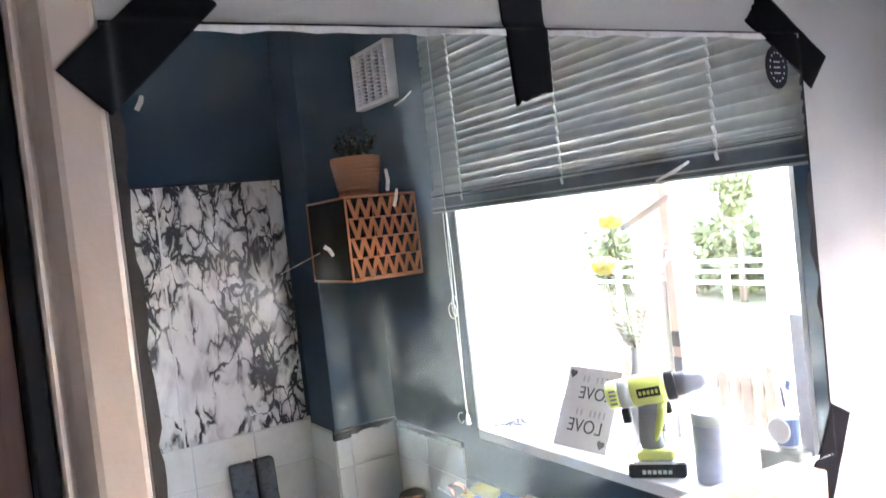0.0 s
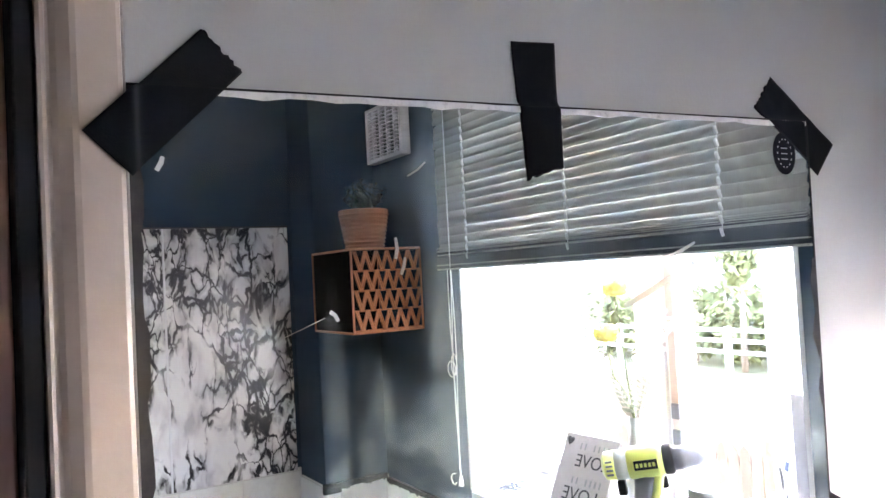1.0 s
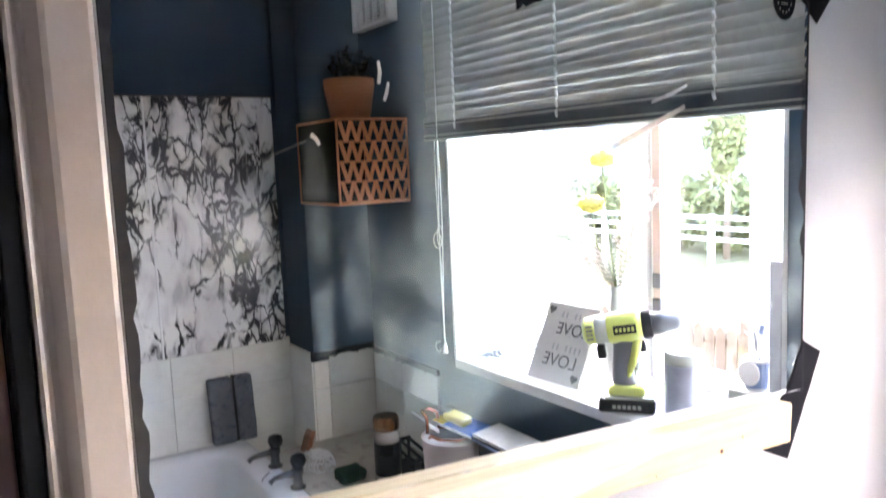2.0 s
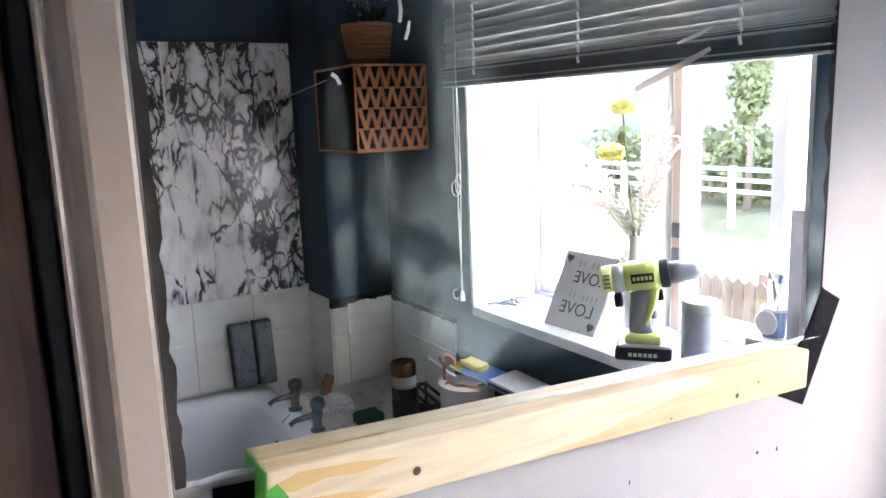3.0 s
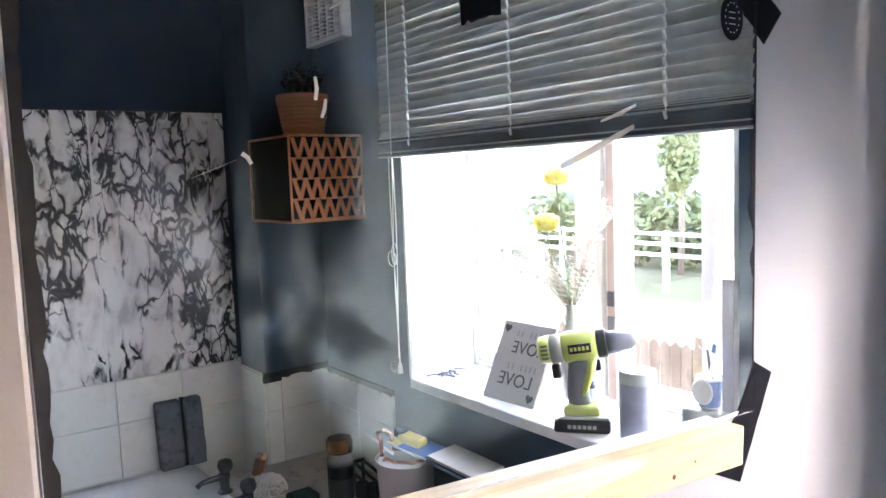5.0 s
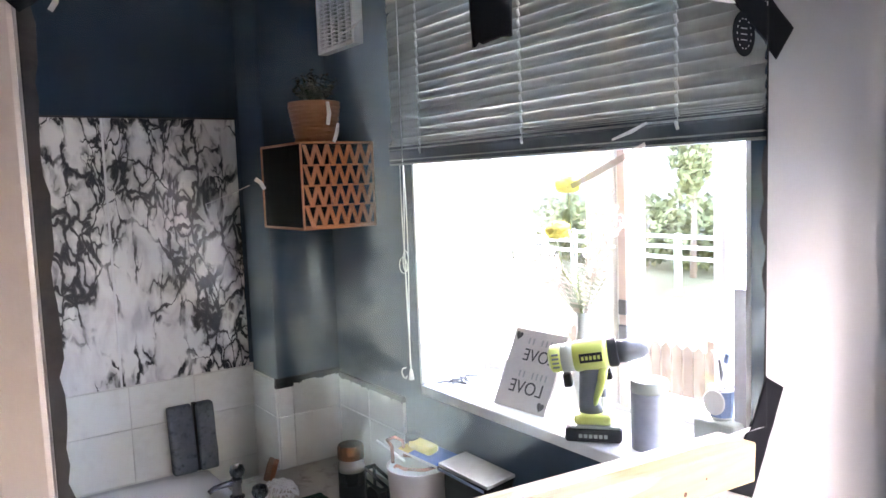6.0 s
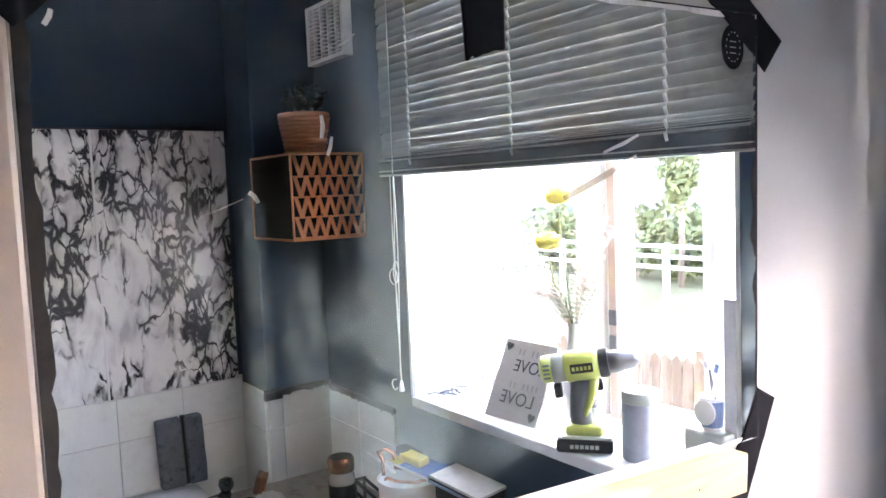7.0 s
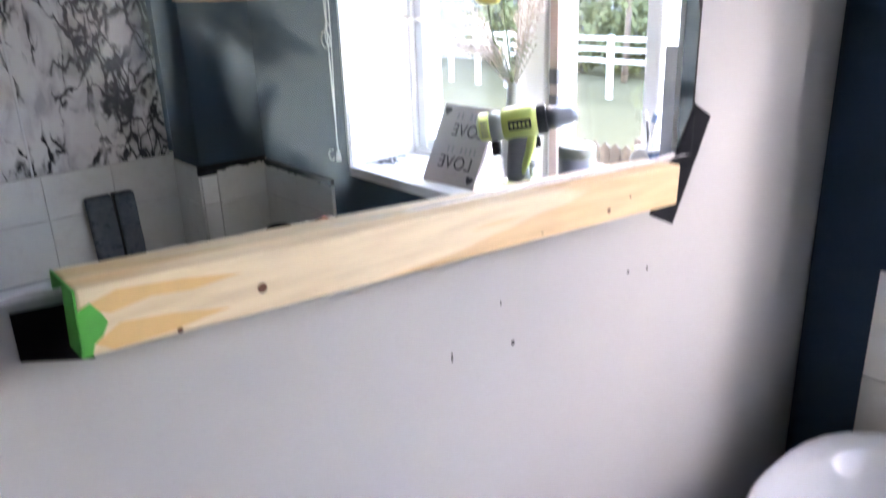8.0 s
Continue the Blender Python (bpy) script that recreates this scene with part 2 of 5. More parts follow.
def mirror_material():
    """Silvered glass, dusty and wiped, with cloudy smears and painted window glare on its face."""
    m = bpy.data.materials.new("smeared_mirror_glass")
    m.use_nodes = True
    nt = m.node_tree
    b = nt.nodes["Principled BSDF"]
    b.inputs["Base Color"].default_value = (0.80, 0.83, 0.83, 1)
    b.inputs["Metallic"].default_value = 1.0
    b.inputs["Roughness"].default_value = 0.0
    dust_glare = nt.nodes.new("ShaderNodeBsdfDiffuse")
    dust_glare.inputs["Color"].default_value = (0.60, 0.79, 0.82, 1)
    geo = nt.nodes.new("ShaderNodeNewGeometry")
    sep = nt.nodes.new("ShaderNodeSeparateXYZ")
    nt.links.new(geo.outputs["Position"], sep.inputs[0])
    warp = nt.nodes.new("ShaderNodeTexNoise")
    warp.inputs["Scale"].default_value, warp.inputs["Detail"].default_value = 14, 6
    nt.links.new(geo.outputs["Position"], warp.inputs["Vector"])
    wisps = nt.nodes.new("ShaderNodeTexNoise")
    wisps.inputs["Scale"].default_value, wisps.inputs["Detail"].default_value, wisps.inputs["Distortion"].default_value = 13, 9, 0.9
    nt.links.new(geo.outputs["Position"], wisps.inputs["Vector"])
    wr = ramp_node(nt, wisps.outputs["Fac"], [(0.38, (0.09, 0.09, 0.09)), (0.62, (1, 1, 1))])
    total = None
    # cloudy patches: centre, half sizes, strength; the wide ones paint window glare
    for cx, cz, rx, rz, k in ((0.788, 1.33, 0.042, 0.17, 0.75), (0.756, 1.285, 0.048, 0.09, 0.42), (0.800, 1.240, 0.070, 0.038, 0.38), (0.86, 1.210, 0.09, 0.03, 0.10), (0.762, 1.337, 0.014, 0.013, -0.28), (0.674, 1.34, 0.012, 0.12, 0.18), (0.704, 1.34, 0.020, 0.07, 0.20), (0.708, 1.325, 0.007, 0.012, -0.10), (0.785, 1.455, 0.045, 0.11, 0.22), (0.99, 1.535, 0.40, 0.13, 0.25), (1.12, 1.52, 0.20, 0.08, 0.12), (1.00, 1.33, 0.34, 0.18, 0.06), (0.58, 1.55, 0.10, 0.08, 0.09), (1.246, 1.26, 0.024, 0.24, 0.30)):
        terms = []
        for axis, c, r in ((0, cx, rx), (2, cz, rz)):
            s1 = nt.nodes.new("ShaderNodeMath")
            s1.operation = "SUBTRACT"
            s1.inputs[1].default_value = c
            nt.links.new(sep.outputs[axis], s1.inputs[0])
            s2 = nt.nodes.new("ShaderNodeMath")
            s2.operation = "DIVIDE"
            s2.inputs[1].default_value = r
            nt.links.new(s1.outputs[0], s2.inputs[0])
            s3 = nt.nodes.new("ShaderNodeMath")
            s3.operation = "POWER"
            s3.inputs[1].default_value = 2
            nt.links.new(s2.outputs[0], s3.inputs[0])
            terms.append(s3)
        a = nt.nodes.new("ShaderNodeMath")
        a.operation = "ADD"
        nt.links.new(terms[0].outputs[0], a.inputs[0])
        nt.links.new(terms[1].outputs[0], a.inputs[1])
        g = nt.nodes.new("ShaderNodeMapRange")
        g.inputs[1].default_value, g.inputs[2].default_value, g.inputs[3].default_value, g.inputs[4].default_value = 0.0, 1.0, k, 0.0
        g.interpolation_type = "SMOOTHSTEP"
        nt.links.new(a.outputs[0], g.inputs[0])
        if total is None:
            total = g.outputs[0]
        else:
            t = nt.nodes.new("ShaderNodeMath")
            t.operation = "ADD"
            nt.links.new(total, t.inputs[0])
            nt.links.new(g.outputs[0], t.inputs[1])
            total = t.outputs[0]
    mul = nt.nodes.new("ShaderNodeMath")
    mul.operation = "MULTIPLY"
    nt.links.new(total, mul.inputs[0])
    nt.links.new(wr.outputs[0], mul.inputs[1])
    thin = nt.nodes.new("ShaderNodeMath")
    thin.operation = "MULTIPLY_ADD"
    thin.inputs[1].default_value = 0.010
    nt.links.new(warp.outputs["Fac"], thin.inputs[0])
    nt.links.new(mul.outputs[0], thin.inputs[2])
    mix = nt.nodes.new("ShaderNodeMixShader")
    most = nt.nodes.new("ShaderNodeMath")
    most.operation = "MINIMUM"
    most.inputs[1].default_value = 0.22
    nt.links.new(thin.outputs[0], most.inputs[0])
    nt.links.new(most.outputs[0], mix.inputs[0])
    nt.links.new(b.outputs[0], mix.inputs[1])
    nt.links.new(dust_glare.outputs[0], mix.inputs[2])
    nt.links.new(mix.outputs[0], nt.nodes["Material Output"].inputs[0])
    return m


for m in (NAVY, BLACK, GREYP):
    matt(m, 0.08)
MARBLE = marble_material()
PINE = wood_material("planed_pine", (0.80, 0.66, 0.45), (0.74, 0.53, 0.29), 9.0, 0)
DOORM = wood_material("brown_veneer", (0.34, 0.18, 0.13), (0.22, 0.11, 0.085), 14.0, 2, 0.4)
FENCEM = wood_material("weathered_fence_boards", (0.20, 0.14, 0.095), (0.15, 0.10, 0.065), 5.0, 2, 0.9)
MIRROR = mirror_material()
GLASS = make("window_glass", (1, 1, 1), 0.0, var=0.0, bump=0, trans=1.0)
GLASS.node_tree.nodes["Principled BSDF"].inputs["Roughness"].default_value = 0.0
for l in list(GLASS.node_tree.links):
    if l.to_socket.name in ("Roughness", "Base Color"):
        GLASS.node_tree.links.remove(l)


# ---- building helpers ----
def mesh_of(bm, name):
    me = bpy.data.meshes.new(name)
    bm.to_mesh(me)
    bm.free()
    return me


def box(x0, x1, y0, y1, z0, z1, bevel=0.0, bm=None, segs=2):
    bm = bm or bmesh.new()
    r = bmesh.ops.create_cube(bm, size=1)
    vs = r["verts"]
    bmesh.ops.scale(bm, vec=(abs(x1 - x0), abs(y1 - y0), abs(z1 - z0)), verts=vs)
    bmesh.ops.translate(bm, vec=((x0 + x1) / 2, (y0 + y1) / 2, (z0 + z1) / 2), verts=vs)
    if bevel:
        es = list({e for v in vs for e in v.link_edges})
        bmesh.ops.bevel(bm, geom=es, offset=bevel, segments=segs, affect="EDGES", profile=0.5)
    return bm


def lathe(profile, n=28, bm=None, centre=(0, 0, 0), cap=True):
    """Turned shape from (radius, height) pairs."""
    bm = bm or bmesh.new()
    rings = []
    pr = list(profile)
    for k, (r, z) in enumerate(pr):
        twice = False
        if 0 < k < len(pr) - 1:
            d0 = Vector((r - pr[k - 1][0], z - pr[k - 1][1]))
            d1 = Vector((pr[k + 1][0] - r, pr[k + 1][1] - z))
            twice = d0.length > 1e-6 and d1.length > 1e-6 and d0.angle(d1) > 0.75
        for _ in range(2 if twice else 1):
            rings.append([bm.verts.new((centre[0] + r * math.cos(2 * math.pi * i / n), centre[1] + r * math.sin(2 * math.pi * i / n), centre[2] + z)) for i in range(n)])
        if twice:
            rings.append(None)
            rings[-1], rings[-2] = rings[-2], None
    for a, b in zip(rings, rings[1:]):
        if a is None or b is None:
            continue
        for i in range(n):
            f = bm.faces.new((a[i], a[(i + 1) % n], b[(i + 1) % n], b[i]))
            f.smooth = True
    if cap:
        bm.faces.new(list(reversed(rings[0])))
        bm.faces.new(rings[-1])
    return bm


def tube(points, r, n=8, bm=None):
    """A round bar along a line of points; r may be a list."""
    bm = bm or bmesh.new()
    pts = [Vector(p) for p in points]
    rings = []
    for i, p in enumerate(pts):
        d = (pts[min(i + 1, len(pts) - 1)] - pts[max(i - 1, 0)]).normalized()
        u = d.orthogonal().normalized() if i == 0 else (u - d * u.dot(d)).normalized()
        w = d.cross(u)
        rad = r[i] if isinstance(r, (list, tuple)) else r
        rings.append([bm.verts.new(p + (u * math.cos(2 * math.pi * k / n) + w * math.sin(2 * math.pi * k / n)) * rad) for k in range(n)])
    for a, b in zip(rings, rings[1:]):
        for k in range(n):
            f = bm.faces.new((a[k], a[(k + 1) % n], b[(k + 1) % n], b[k]))
            f.smooth = True
    bm.faces.new(list(reversed(rings[0])))
    bm.faces.new(rings[-1])
    return bm


def prism(outline, y0, y1, bm=None):
    """A flat plate with an x-z outline, from y0 to y1."""
    bm = bm or bmesh.new()
    a = [bm.verts.new((x, y0, z)) for x, z in outline]
    b = [bm.verts.new((x, y1, z)) for x, z in outline]
    n = len(outline)
    bm.faces.new(a)
    bm.faces.new(list(reversed(b)))
    for i in range(n):
        bm.faces.new((a[i], b[i], b[(i + 1) % n], a[(i + 1) % n]))
    bmesh.ops.recalc_face_normals(bm, faces=bm.faces)
    return bm


def moved(bm, m):
    bm.transform(m)
    return bm


def part(name, bm, material, parent, label=""):
    ob = new(name, mesh_of(bm, name))
    ob.data.materials.append(material)
    ob.parent = parent
    if label:
        tagged(ob, label)
    return ob


def thing(name, label, category, m=None, group=""):
    e = new(name)
    e.empty_display_size = 0.05
    if m is not None:
        e.matrix_world = m
    return tagged(e, label, category, group)


def solid(name, bm, material, label, category="", kind="structure", group=""):
    ob = new(name, mesh_of(bm, name))
    ob.data.materials.append(material)
    return tagged(ob, label, category, group, kind)


def pieces(name, cells, thick, material, parent, plane, at, bevel=0.0015):
    """Tiles on a wall: cells are (u0, u1, v0, v1); plane 'y' or 'x'; at: face position and sign of the outward side."""
    made = {}
    for u0, u1, v0, v1 in cells:
        w, h = round(u1 - u0, 4), round(v1 - v0, 4)
        if (w, h) not in made:
            bm = box(-w / 2, w / 2, -thick / 2, thick / 2, -h / 2, h / 2)
            made[(w, h)] = mesh_of(bm, name)
            made[(w, h)].materials.append(material)
        ob = new(name, made[(w, h)])
        ob.parent = parent
        tilt = random.uniform(-0.25, 0.25)
        if plane == "y":
            ob.matrix_local = pose((u0 + u1) / 2, at, (v0 + v1) / 2, tilt, 0, tilt * 0.6)
        else:
            ob.matrix_local = pose(at, (u0 + u1) / 2, (v0 + v1) / 2, 0, tilt, 90 + tilt * 0.6)


# ---- the room ----
T = 0.12
wall_n = box(0.533, XW + 0.3, 0.004, T, 0, ZC)
box(XL - T, -0.33, 0.004, T, 0, ZC, bm=wall_n)
box(-0.33, 0.533, 0.004, T, 2.04, ZC, bm=wall_n)
solid("wall_north", wall_n, PAINT, "light grey painted wall with scuffs and small screw holes", "wall")
wall_e = bmesh.new()
XO = XW + 0.30
box(XW, XO, YS - T, WY0, 0, ZC, bm=wall_e)
box(XW, XO, WY1, 0.002, 0, ZC, bm=wall_e)
box(XW, XO, WY0, WY1, 0, SILL - 0.03, bm=wall_e)
box(XW, XO, WY0, WY1, 2.05, ZC, bm=wall_e)
wall_east = solid("wall_east", wall_e, NAVY, "dark blue-grey painted window wall", "wall")
wall_south = solid("wall_south", box(XL - T, XW, YS - T, YS, 0, ZC), NAVY, "dark blue-grey wall above bath with tiled lower part", "wall")
solid("wall_west", box(XL - T, XL, YS, 0.004, 0, ZC), PAINT, "plain light grey painted wall", "wall")
boxing = solid("pipe_boxing", box(XB, XW, YS, YB, 0, ZC, 0.003), NAVY, "dark blue-grey painted boxed-in corner above tiles", "wall")
solid("floor", box(XL - T, XO, YS - T, T + 1.0, -0.1, 0), FLOORM, "plain grey vinyl bathroom floor", "floor")
solid("ceiling", box(XL - T, XO, YS - T, T + 1.0, ZC, ZC + 0.12), CEIL, "plain white painted ceiling", "ceiling")

# white plastered window reveal and sill
rev = box(XW - 0.001, 1.835, WY0 - 0.003, WY0 + 0.006, SILL, 2.05)
box(XW - 0.001, 1.835, WY1 - 0.006, WY1 + 0.003, SILL, 2.05, bm=rev)
box(XW - 0.001, 1.835, WY0, WY1, 2.044, 2.053, bm=rev)
solid("window_reveal", rev, WHITE, "white painted plaster window reveal", "window reveal")
solid("reveal_panel", box(XW + 0.004, 1.828, WY0 + 0.006, WY0 + 0.010, SILL + 0.001, 1.012, 0.001), UPVC, "thin white splash panel on window reveal", "trim")
solid("window_sill", box(XW - 0.006, 1.84, WY0 + 0.006, WY1 - 0.006, SILL - 0.028, SILL, 0.004), WHITE, "white gloss painted window sill", "window sill")


def window():
    """Two-light white plastic window, each light with its own sash."""
    w = thing("window_1", "white plastic two-light window with clear panes", "window")
    tagged(w, kind="structure")
    x0, x1 = 1.83, 1.90
    ym = -0.783
    fr = box(x0, x1, WY0, WY0 + 0.02, SILL - 0.02, 2.05, 0.004)
    box(x0, x1, WY1 - 0.05, WY1, SILL - 0.02, 2.05, 0.004, bm=fr)
    box(x0, x1, WY1 - 0.20, WY1 - 0.188, SILL - 0.02, 2.05, 0.003, bm=fr)
    box(x0, x1, ym - 0.03, ym + 0.03, SILL - 0.02, 2.05, 0.004, bm=fr)
    box(x0 + 0.002, x1, WY0, WY1, SILL - 0.02, SILL + 0.012, 0.004, bm=fr)
    box(x0 + 0.002, x1, WY0, WY1, 1.99, 2.05, 0.004, bm=fr)
    part("window_frame", fr, UPVC, w)
    for a, b in ((WY0 + 0.02, ym - 0.03), (ym + 0.03, WY1 - 0.20)):
        z0, z1, s = SILL + 0.012, 1.99, 0.036
        sf = box(x0 + 0.012, x1 + 0.01, a, a + s, z0, z1, 0.005)
        box(x0 + 0.012, x1 + 0.01, b - s, b, z0, z1, 0.005, bm=sf)
        box(x0 + 0.014, x1 + 0.01, a, b, z0, z0 + s, 0.005, bm=sf)
        box(x0 + 0.014, x1 + 0.01, a, b, z1 - s, z1, 0.005, bm=sf)
        sash = part("sash", sf, UPVC, w)
        g = part("pane", box(x0 + 0.04, x0 + 0.046, a + s - 0.004, b - s + 0.004, z0 + s - 0.004, z1 - s + 0.004), GLASS, sash)
        g.visible_shadow = False
    ed = part("edge_strip", box(x0 - 0.002, x0 + 0.02, -0.733, -0.709, SILL + 0.012, 1.99, 0.002), BROWNS, w, "brown timber edge strip")
    for z in (1.107, 1.047):
        part("hinge", box(x0 - 0.008, x0 + 0.004, -0.730, -0.706, z - 0.018, z + 0.018, 0.002), DARKG, ed, "small metal hinge")
    g = part("pane", box(x0 + 0.04, x0 + 0.046, WY1 - 0.19, WY1 - 0.048, SILL + 0.01, 2.0), GLASS, w)
    g.visible_shadow = False
    return w


BROWNS = make("reddish_brown_timber", (0.56, 0.42, 0.37), 0.6, var=0.2, scale=20)
window()

FLECKW = make("white_caulk", (0.66, 0.63, 0.60), 0.6, var=0.15, scale=60)
# ---- door and its trim ----
def moulding(name, outline, z0, z1, material, label):
    """An upright length of trim with an x-y outline."""
    bm = bmesh.new()
    n, k = len(outline), 24
    rings = []
    for i in range(k + 1):
        z = z0 + (z1 - z0) * i / k
        rings.append([bm.verts.new((x + 0.0004 * noise.noise((z * 5, q, 0.5)), y + 0.0003 * noise.noise((z * 6, q, 4.5)), z)) for q, (x, y) in enumerate(outline)])
    for p, q in zip(rings, rings[1:]):
        for j in range(n):
            bm.faces.new((p[j], p[(j + 1) % n], q[(j + 1) % n], q[j]))
    bm.faces.new(rings[0])
    bm.faces.new(rings[-1])
    bmesh.ops.recalc_face_normals(bm, faces=bm.faces)
    return solid(name, bm, material, label, "trim")


moulding("architrave", [(0.5375, 0.006), (0.5375, -0.0155), (0.5365, -0.0185), (0.534, -0.020), (0.512, -0.021), (0.5085, -0.0200), (0.5055, -0.0160), (0.5020, -0.0110), (0.4985, -0.0095), (0.4965, -0.0110), (0.4955, -0.0140), (0.4935, -0.0150), (0.4915, -0.0135), (0.491, 0.006)], 0, 2.1, TRIM, "cream gloss painted door architrave with moulded grooves")
moulding("caulk_line", [(0.5378, 0.004), (0.5378, -0.0165), (0.5385, -0.0175), (0.5394, -0.012), (0.540, 0.004)], 1.16, 2.09, FLECKW, "uneven white caulk line beside architrave")
# Near-black colour puts the shade of the narrow door gap into the lining.
solid("door_jamb", box(0.4785, 0.4905, -0.012, 0.057, 0, 2.06, 0.002), BLACK, "door lining coloured near-black for the shade in its gap", "trim")
door = thing("door_1", "closed brown wood veneer door beside the mirror", "door")
tagged(door, kind="structure")
# Unseen black panel, added to keep light from leaking round the door leaf.
solid("door_leak_block", box(-0.33, 0.533, 0.058, 0.118, 0, 2.04), BLACK, "unseen black panel added behind the door to stop light leaks", "trim")
part("door_leaf", box(-0.33, 0.4765, 0.012, 0.052, 0.005, 2.03, 0.002), DOORM, door)

# ---- the mirror ----
MTL, MTR, MBR, MBL = (0.5405, 1.579), (1.2625, 1.6005), (1.2555, 1.128), (0.5405, 1.157)


def mirror():
    mi = thing("wall_mirror", "old frameless mirror with smeared glass taped to wall", "mirror")
    part("mirror_glass", prism([MTL, MTR, MBR, MBL], 0.0, 0.0035), MIRROR, mi)
    # worn, desilvered margins as narrow strips on the face
    rnd = random.Random(4)
    n = 40

    def strip(a, b, inward, wmin, wmax, y):
        bm = bmesh.new()
        o, i = [], []
        for k in range(n + 1):
            f = k / n
            x, z = a[0] + (b[0] - a[0]) * f, a[1] + (b[1] - a[1]) * f
            w = rnd.uniform(wmin, wmax)
            o.append(bm.verts.new((x, y, z)))
            i.append(bm.verts.new((x + inward[0] * w, y, z + inward[1] * w)))
        for k in range(n):
            bm.faces.new((o[k], o[k + 1], i[k + 1], i[k]))
        r = bmesh.ops.extrude_face_region(bm, geom=bm.faces[:])
        bmesh.ops.translate(bm, vec=(0, 0.0004, 0), verts=[v for v in r["geom"] if isinstance(v, bmesh.types.BMVert)])
        bmesh.ops.recalc_face_normals(bm, faces=bm.faces)
        return bm

    part("worn_edge", strip(MTL, MBL, (1, 0), 0.0060, 0.0100, -0.0005), WORN, mi, "blackened desilvered mirror edge")
    part("worn_edge", strip(MTL, MTR, (0, -1), 0.005, 0.008, -0.0004), EDGE, mi, "pale chipped glass edge")
    part("worn_edge", strip(MTL, MTR, (0, -1), 0.0012, 0.0018, -0.0008), BLACK, mi, "thin dark edge line")
    part("worn_edge", strip(MTR, MBR, (-1, 0), 0.0018, 0.0026, -0.0006), BLACK, mi, "thin dark edge line")
    part("worn_edge", strip(MBL, MBR, (0, 1), 0.003, 0.0055, -0.0004), EDGE, mi, "pale chipped glass edge")
    # dark tongues of lost silver at the right margin
    for zc, h, w in ((1.415, 0.06, 0.006), (1.36, 0.05, 0.008), (1.30, 0.035, 0.005)):
        bm = bmesh.new()
        pts = []
        for k in range(9):
            f = k / 8
            pts.append((1.256 - w * math.sin(math.pi * f) * rnd.uniform(0.6, 1.2) - 0.002, zc - h / 2 + h * f))
        prism([(1.2575, zc - h / 2), (1.2575, zc + h / 2)] + pts[::-1], -0.0004, 0.0001, bm)
        part("worn_patch", bm, LOST, mi, "dark patch of lost silvering")
    # paint flecks and wiped adhesive on the glass
    def fleck(pts, w):
        bm = bmesh.new()
        up, lo = [], []
        for k, (x, z) in enumerate(pts):
            x2, z2 = pts[min(k + 1, len(pts) - 1)]
            x1, z1 = pts[max(k - 1, 0)]
            d = Vector((x2 - x1, z2 - z1)).normalized()
            ww = w * (0.35 + 0.65 * math.sin(math.pi * (k + 0.6) / (len(pts) + 0.2))) * rnd.uniform(0.7, 1.2)
            up.append((x - d.y * ww, z + d.x * ww))
            lo.append((x + d.y * ww, z - d.x * ww))
        return prism(up + lo[::-1], -0.0006, 0.0001, bm)

    marks = [([(0.7275, 1.478), (0.7285, 1.470), (0.727, 1.462)], 0.0018), ([(0.735, 1.463), (0.7335, 1.456), (0.731, 1.450)], 0.0013),
             ([(0.672, 1.426), (0.6755, 1.4235), (0.678, 1.419)], 0.0019), ([(0.638, 1.411), (0.652, 1.416), (0.668, 1.422)], 0.0002),
             ([(0.558, 1.524), (0.561, 1.529), (0.562, 1.533)], 0.0022), ([(0.741, 1.525), (0.750, 1.530), (0.757, 1.536)], 0.0007),
             ([(0.961, 1.411), (0.99, 1.421), (1.03, 1.436), (1.058, 1.447)], 0.0030), ([(1.013, 1.451), (1.04, 1.459), (1.061, 1.467)], 0.0016)]
    for pts, w in marks:
        part("paint_fleck", fleck(pts, w), SMEAR if w > 0.0025 and pts[0][0] > 0.9 else FLECK, mi)
    # maker's round stamp
    st = part("stamp", prism([(1.2165 + 0.0195 * math.cos(a * math.pi / 20), 1.5615 + 0.0235 * math.sin(a * math.pi / 20)) for a in range(40)], -0.0004, 0.0001), STAMP, mi, "round black printed stamp")
    for k in range(14):
        a = k / 14 * 2 * math.pi
        bm = box(-0.0011, 0.0011, -0.0002, 0.0002, -0.0005, 0.0005)
        part("print_bar", moved(bm, pose(1.2165 + 0.0125 * math.cos(a), -0.0006, 1.5615 + 0.0155 * math.sin(a), 0, -math.degrees(a) + 90, 0)), PRINT, st)
    for dz in (-0.006, 0.0, 0.006):
        part("print_bar", box(1.2105, 1.2215, -0.0008, -0.0004, 1.5605 + dz, 1.5615 + dz), PRINT, st)
    return mi


WORN = matt(make("blackened_silvering", (0.034, 0.031, 0.030), 0.6, var=0.7, scale=14, fine=60, dirt=0.95, dirt_colour=(0.008, 0.009, 0.012)), 0.3)
LOST = matt(make("lost_silvering", (0.012, 0.012, 0.014), 0.7, var=0.5, scale=60), 0.2)
EDGE = make("chipped_glass_edge", (0.62, 0.61, 0.60), 0.3, var=0.3, scale=70, dirt=0.5, dirt_colour=(0.12, 0.11, 0.11))
FLECK = make("dried_white_paint", (0.66, 0.64, 0.61), 0.7, var=0.15)
FLECK.node_tree.nodes["Principled BSDF"].inputs["Alpha"].default_value = 0.75
SMEAR = make("wiped_adhesive", (0.55, 0.46, 0.40), 0.6, var=0.25, scale=60)
SMEAR.node_tree.nodes["Principled BSDF"].inputs["Alpha"].default_value = 0.5
STAMP = matt(make("black_stamp_ink", (0.010, 0.011, 0.015), 0.85, var=0.3))
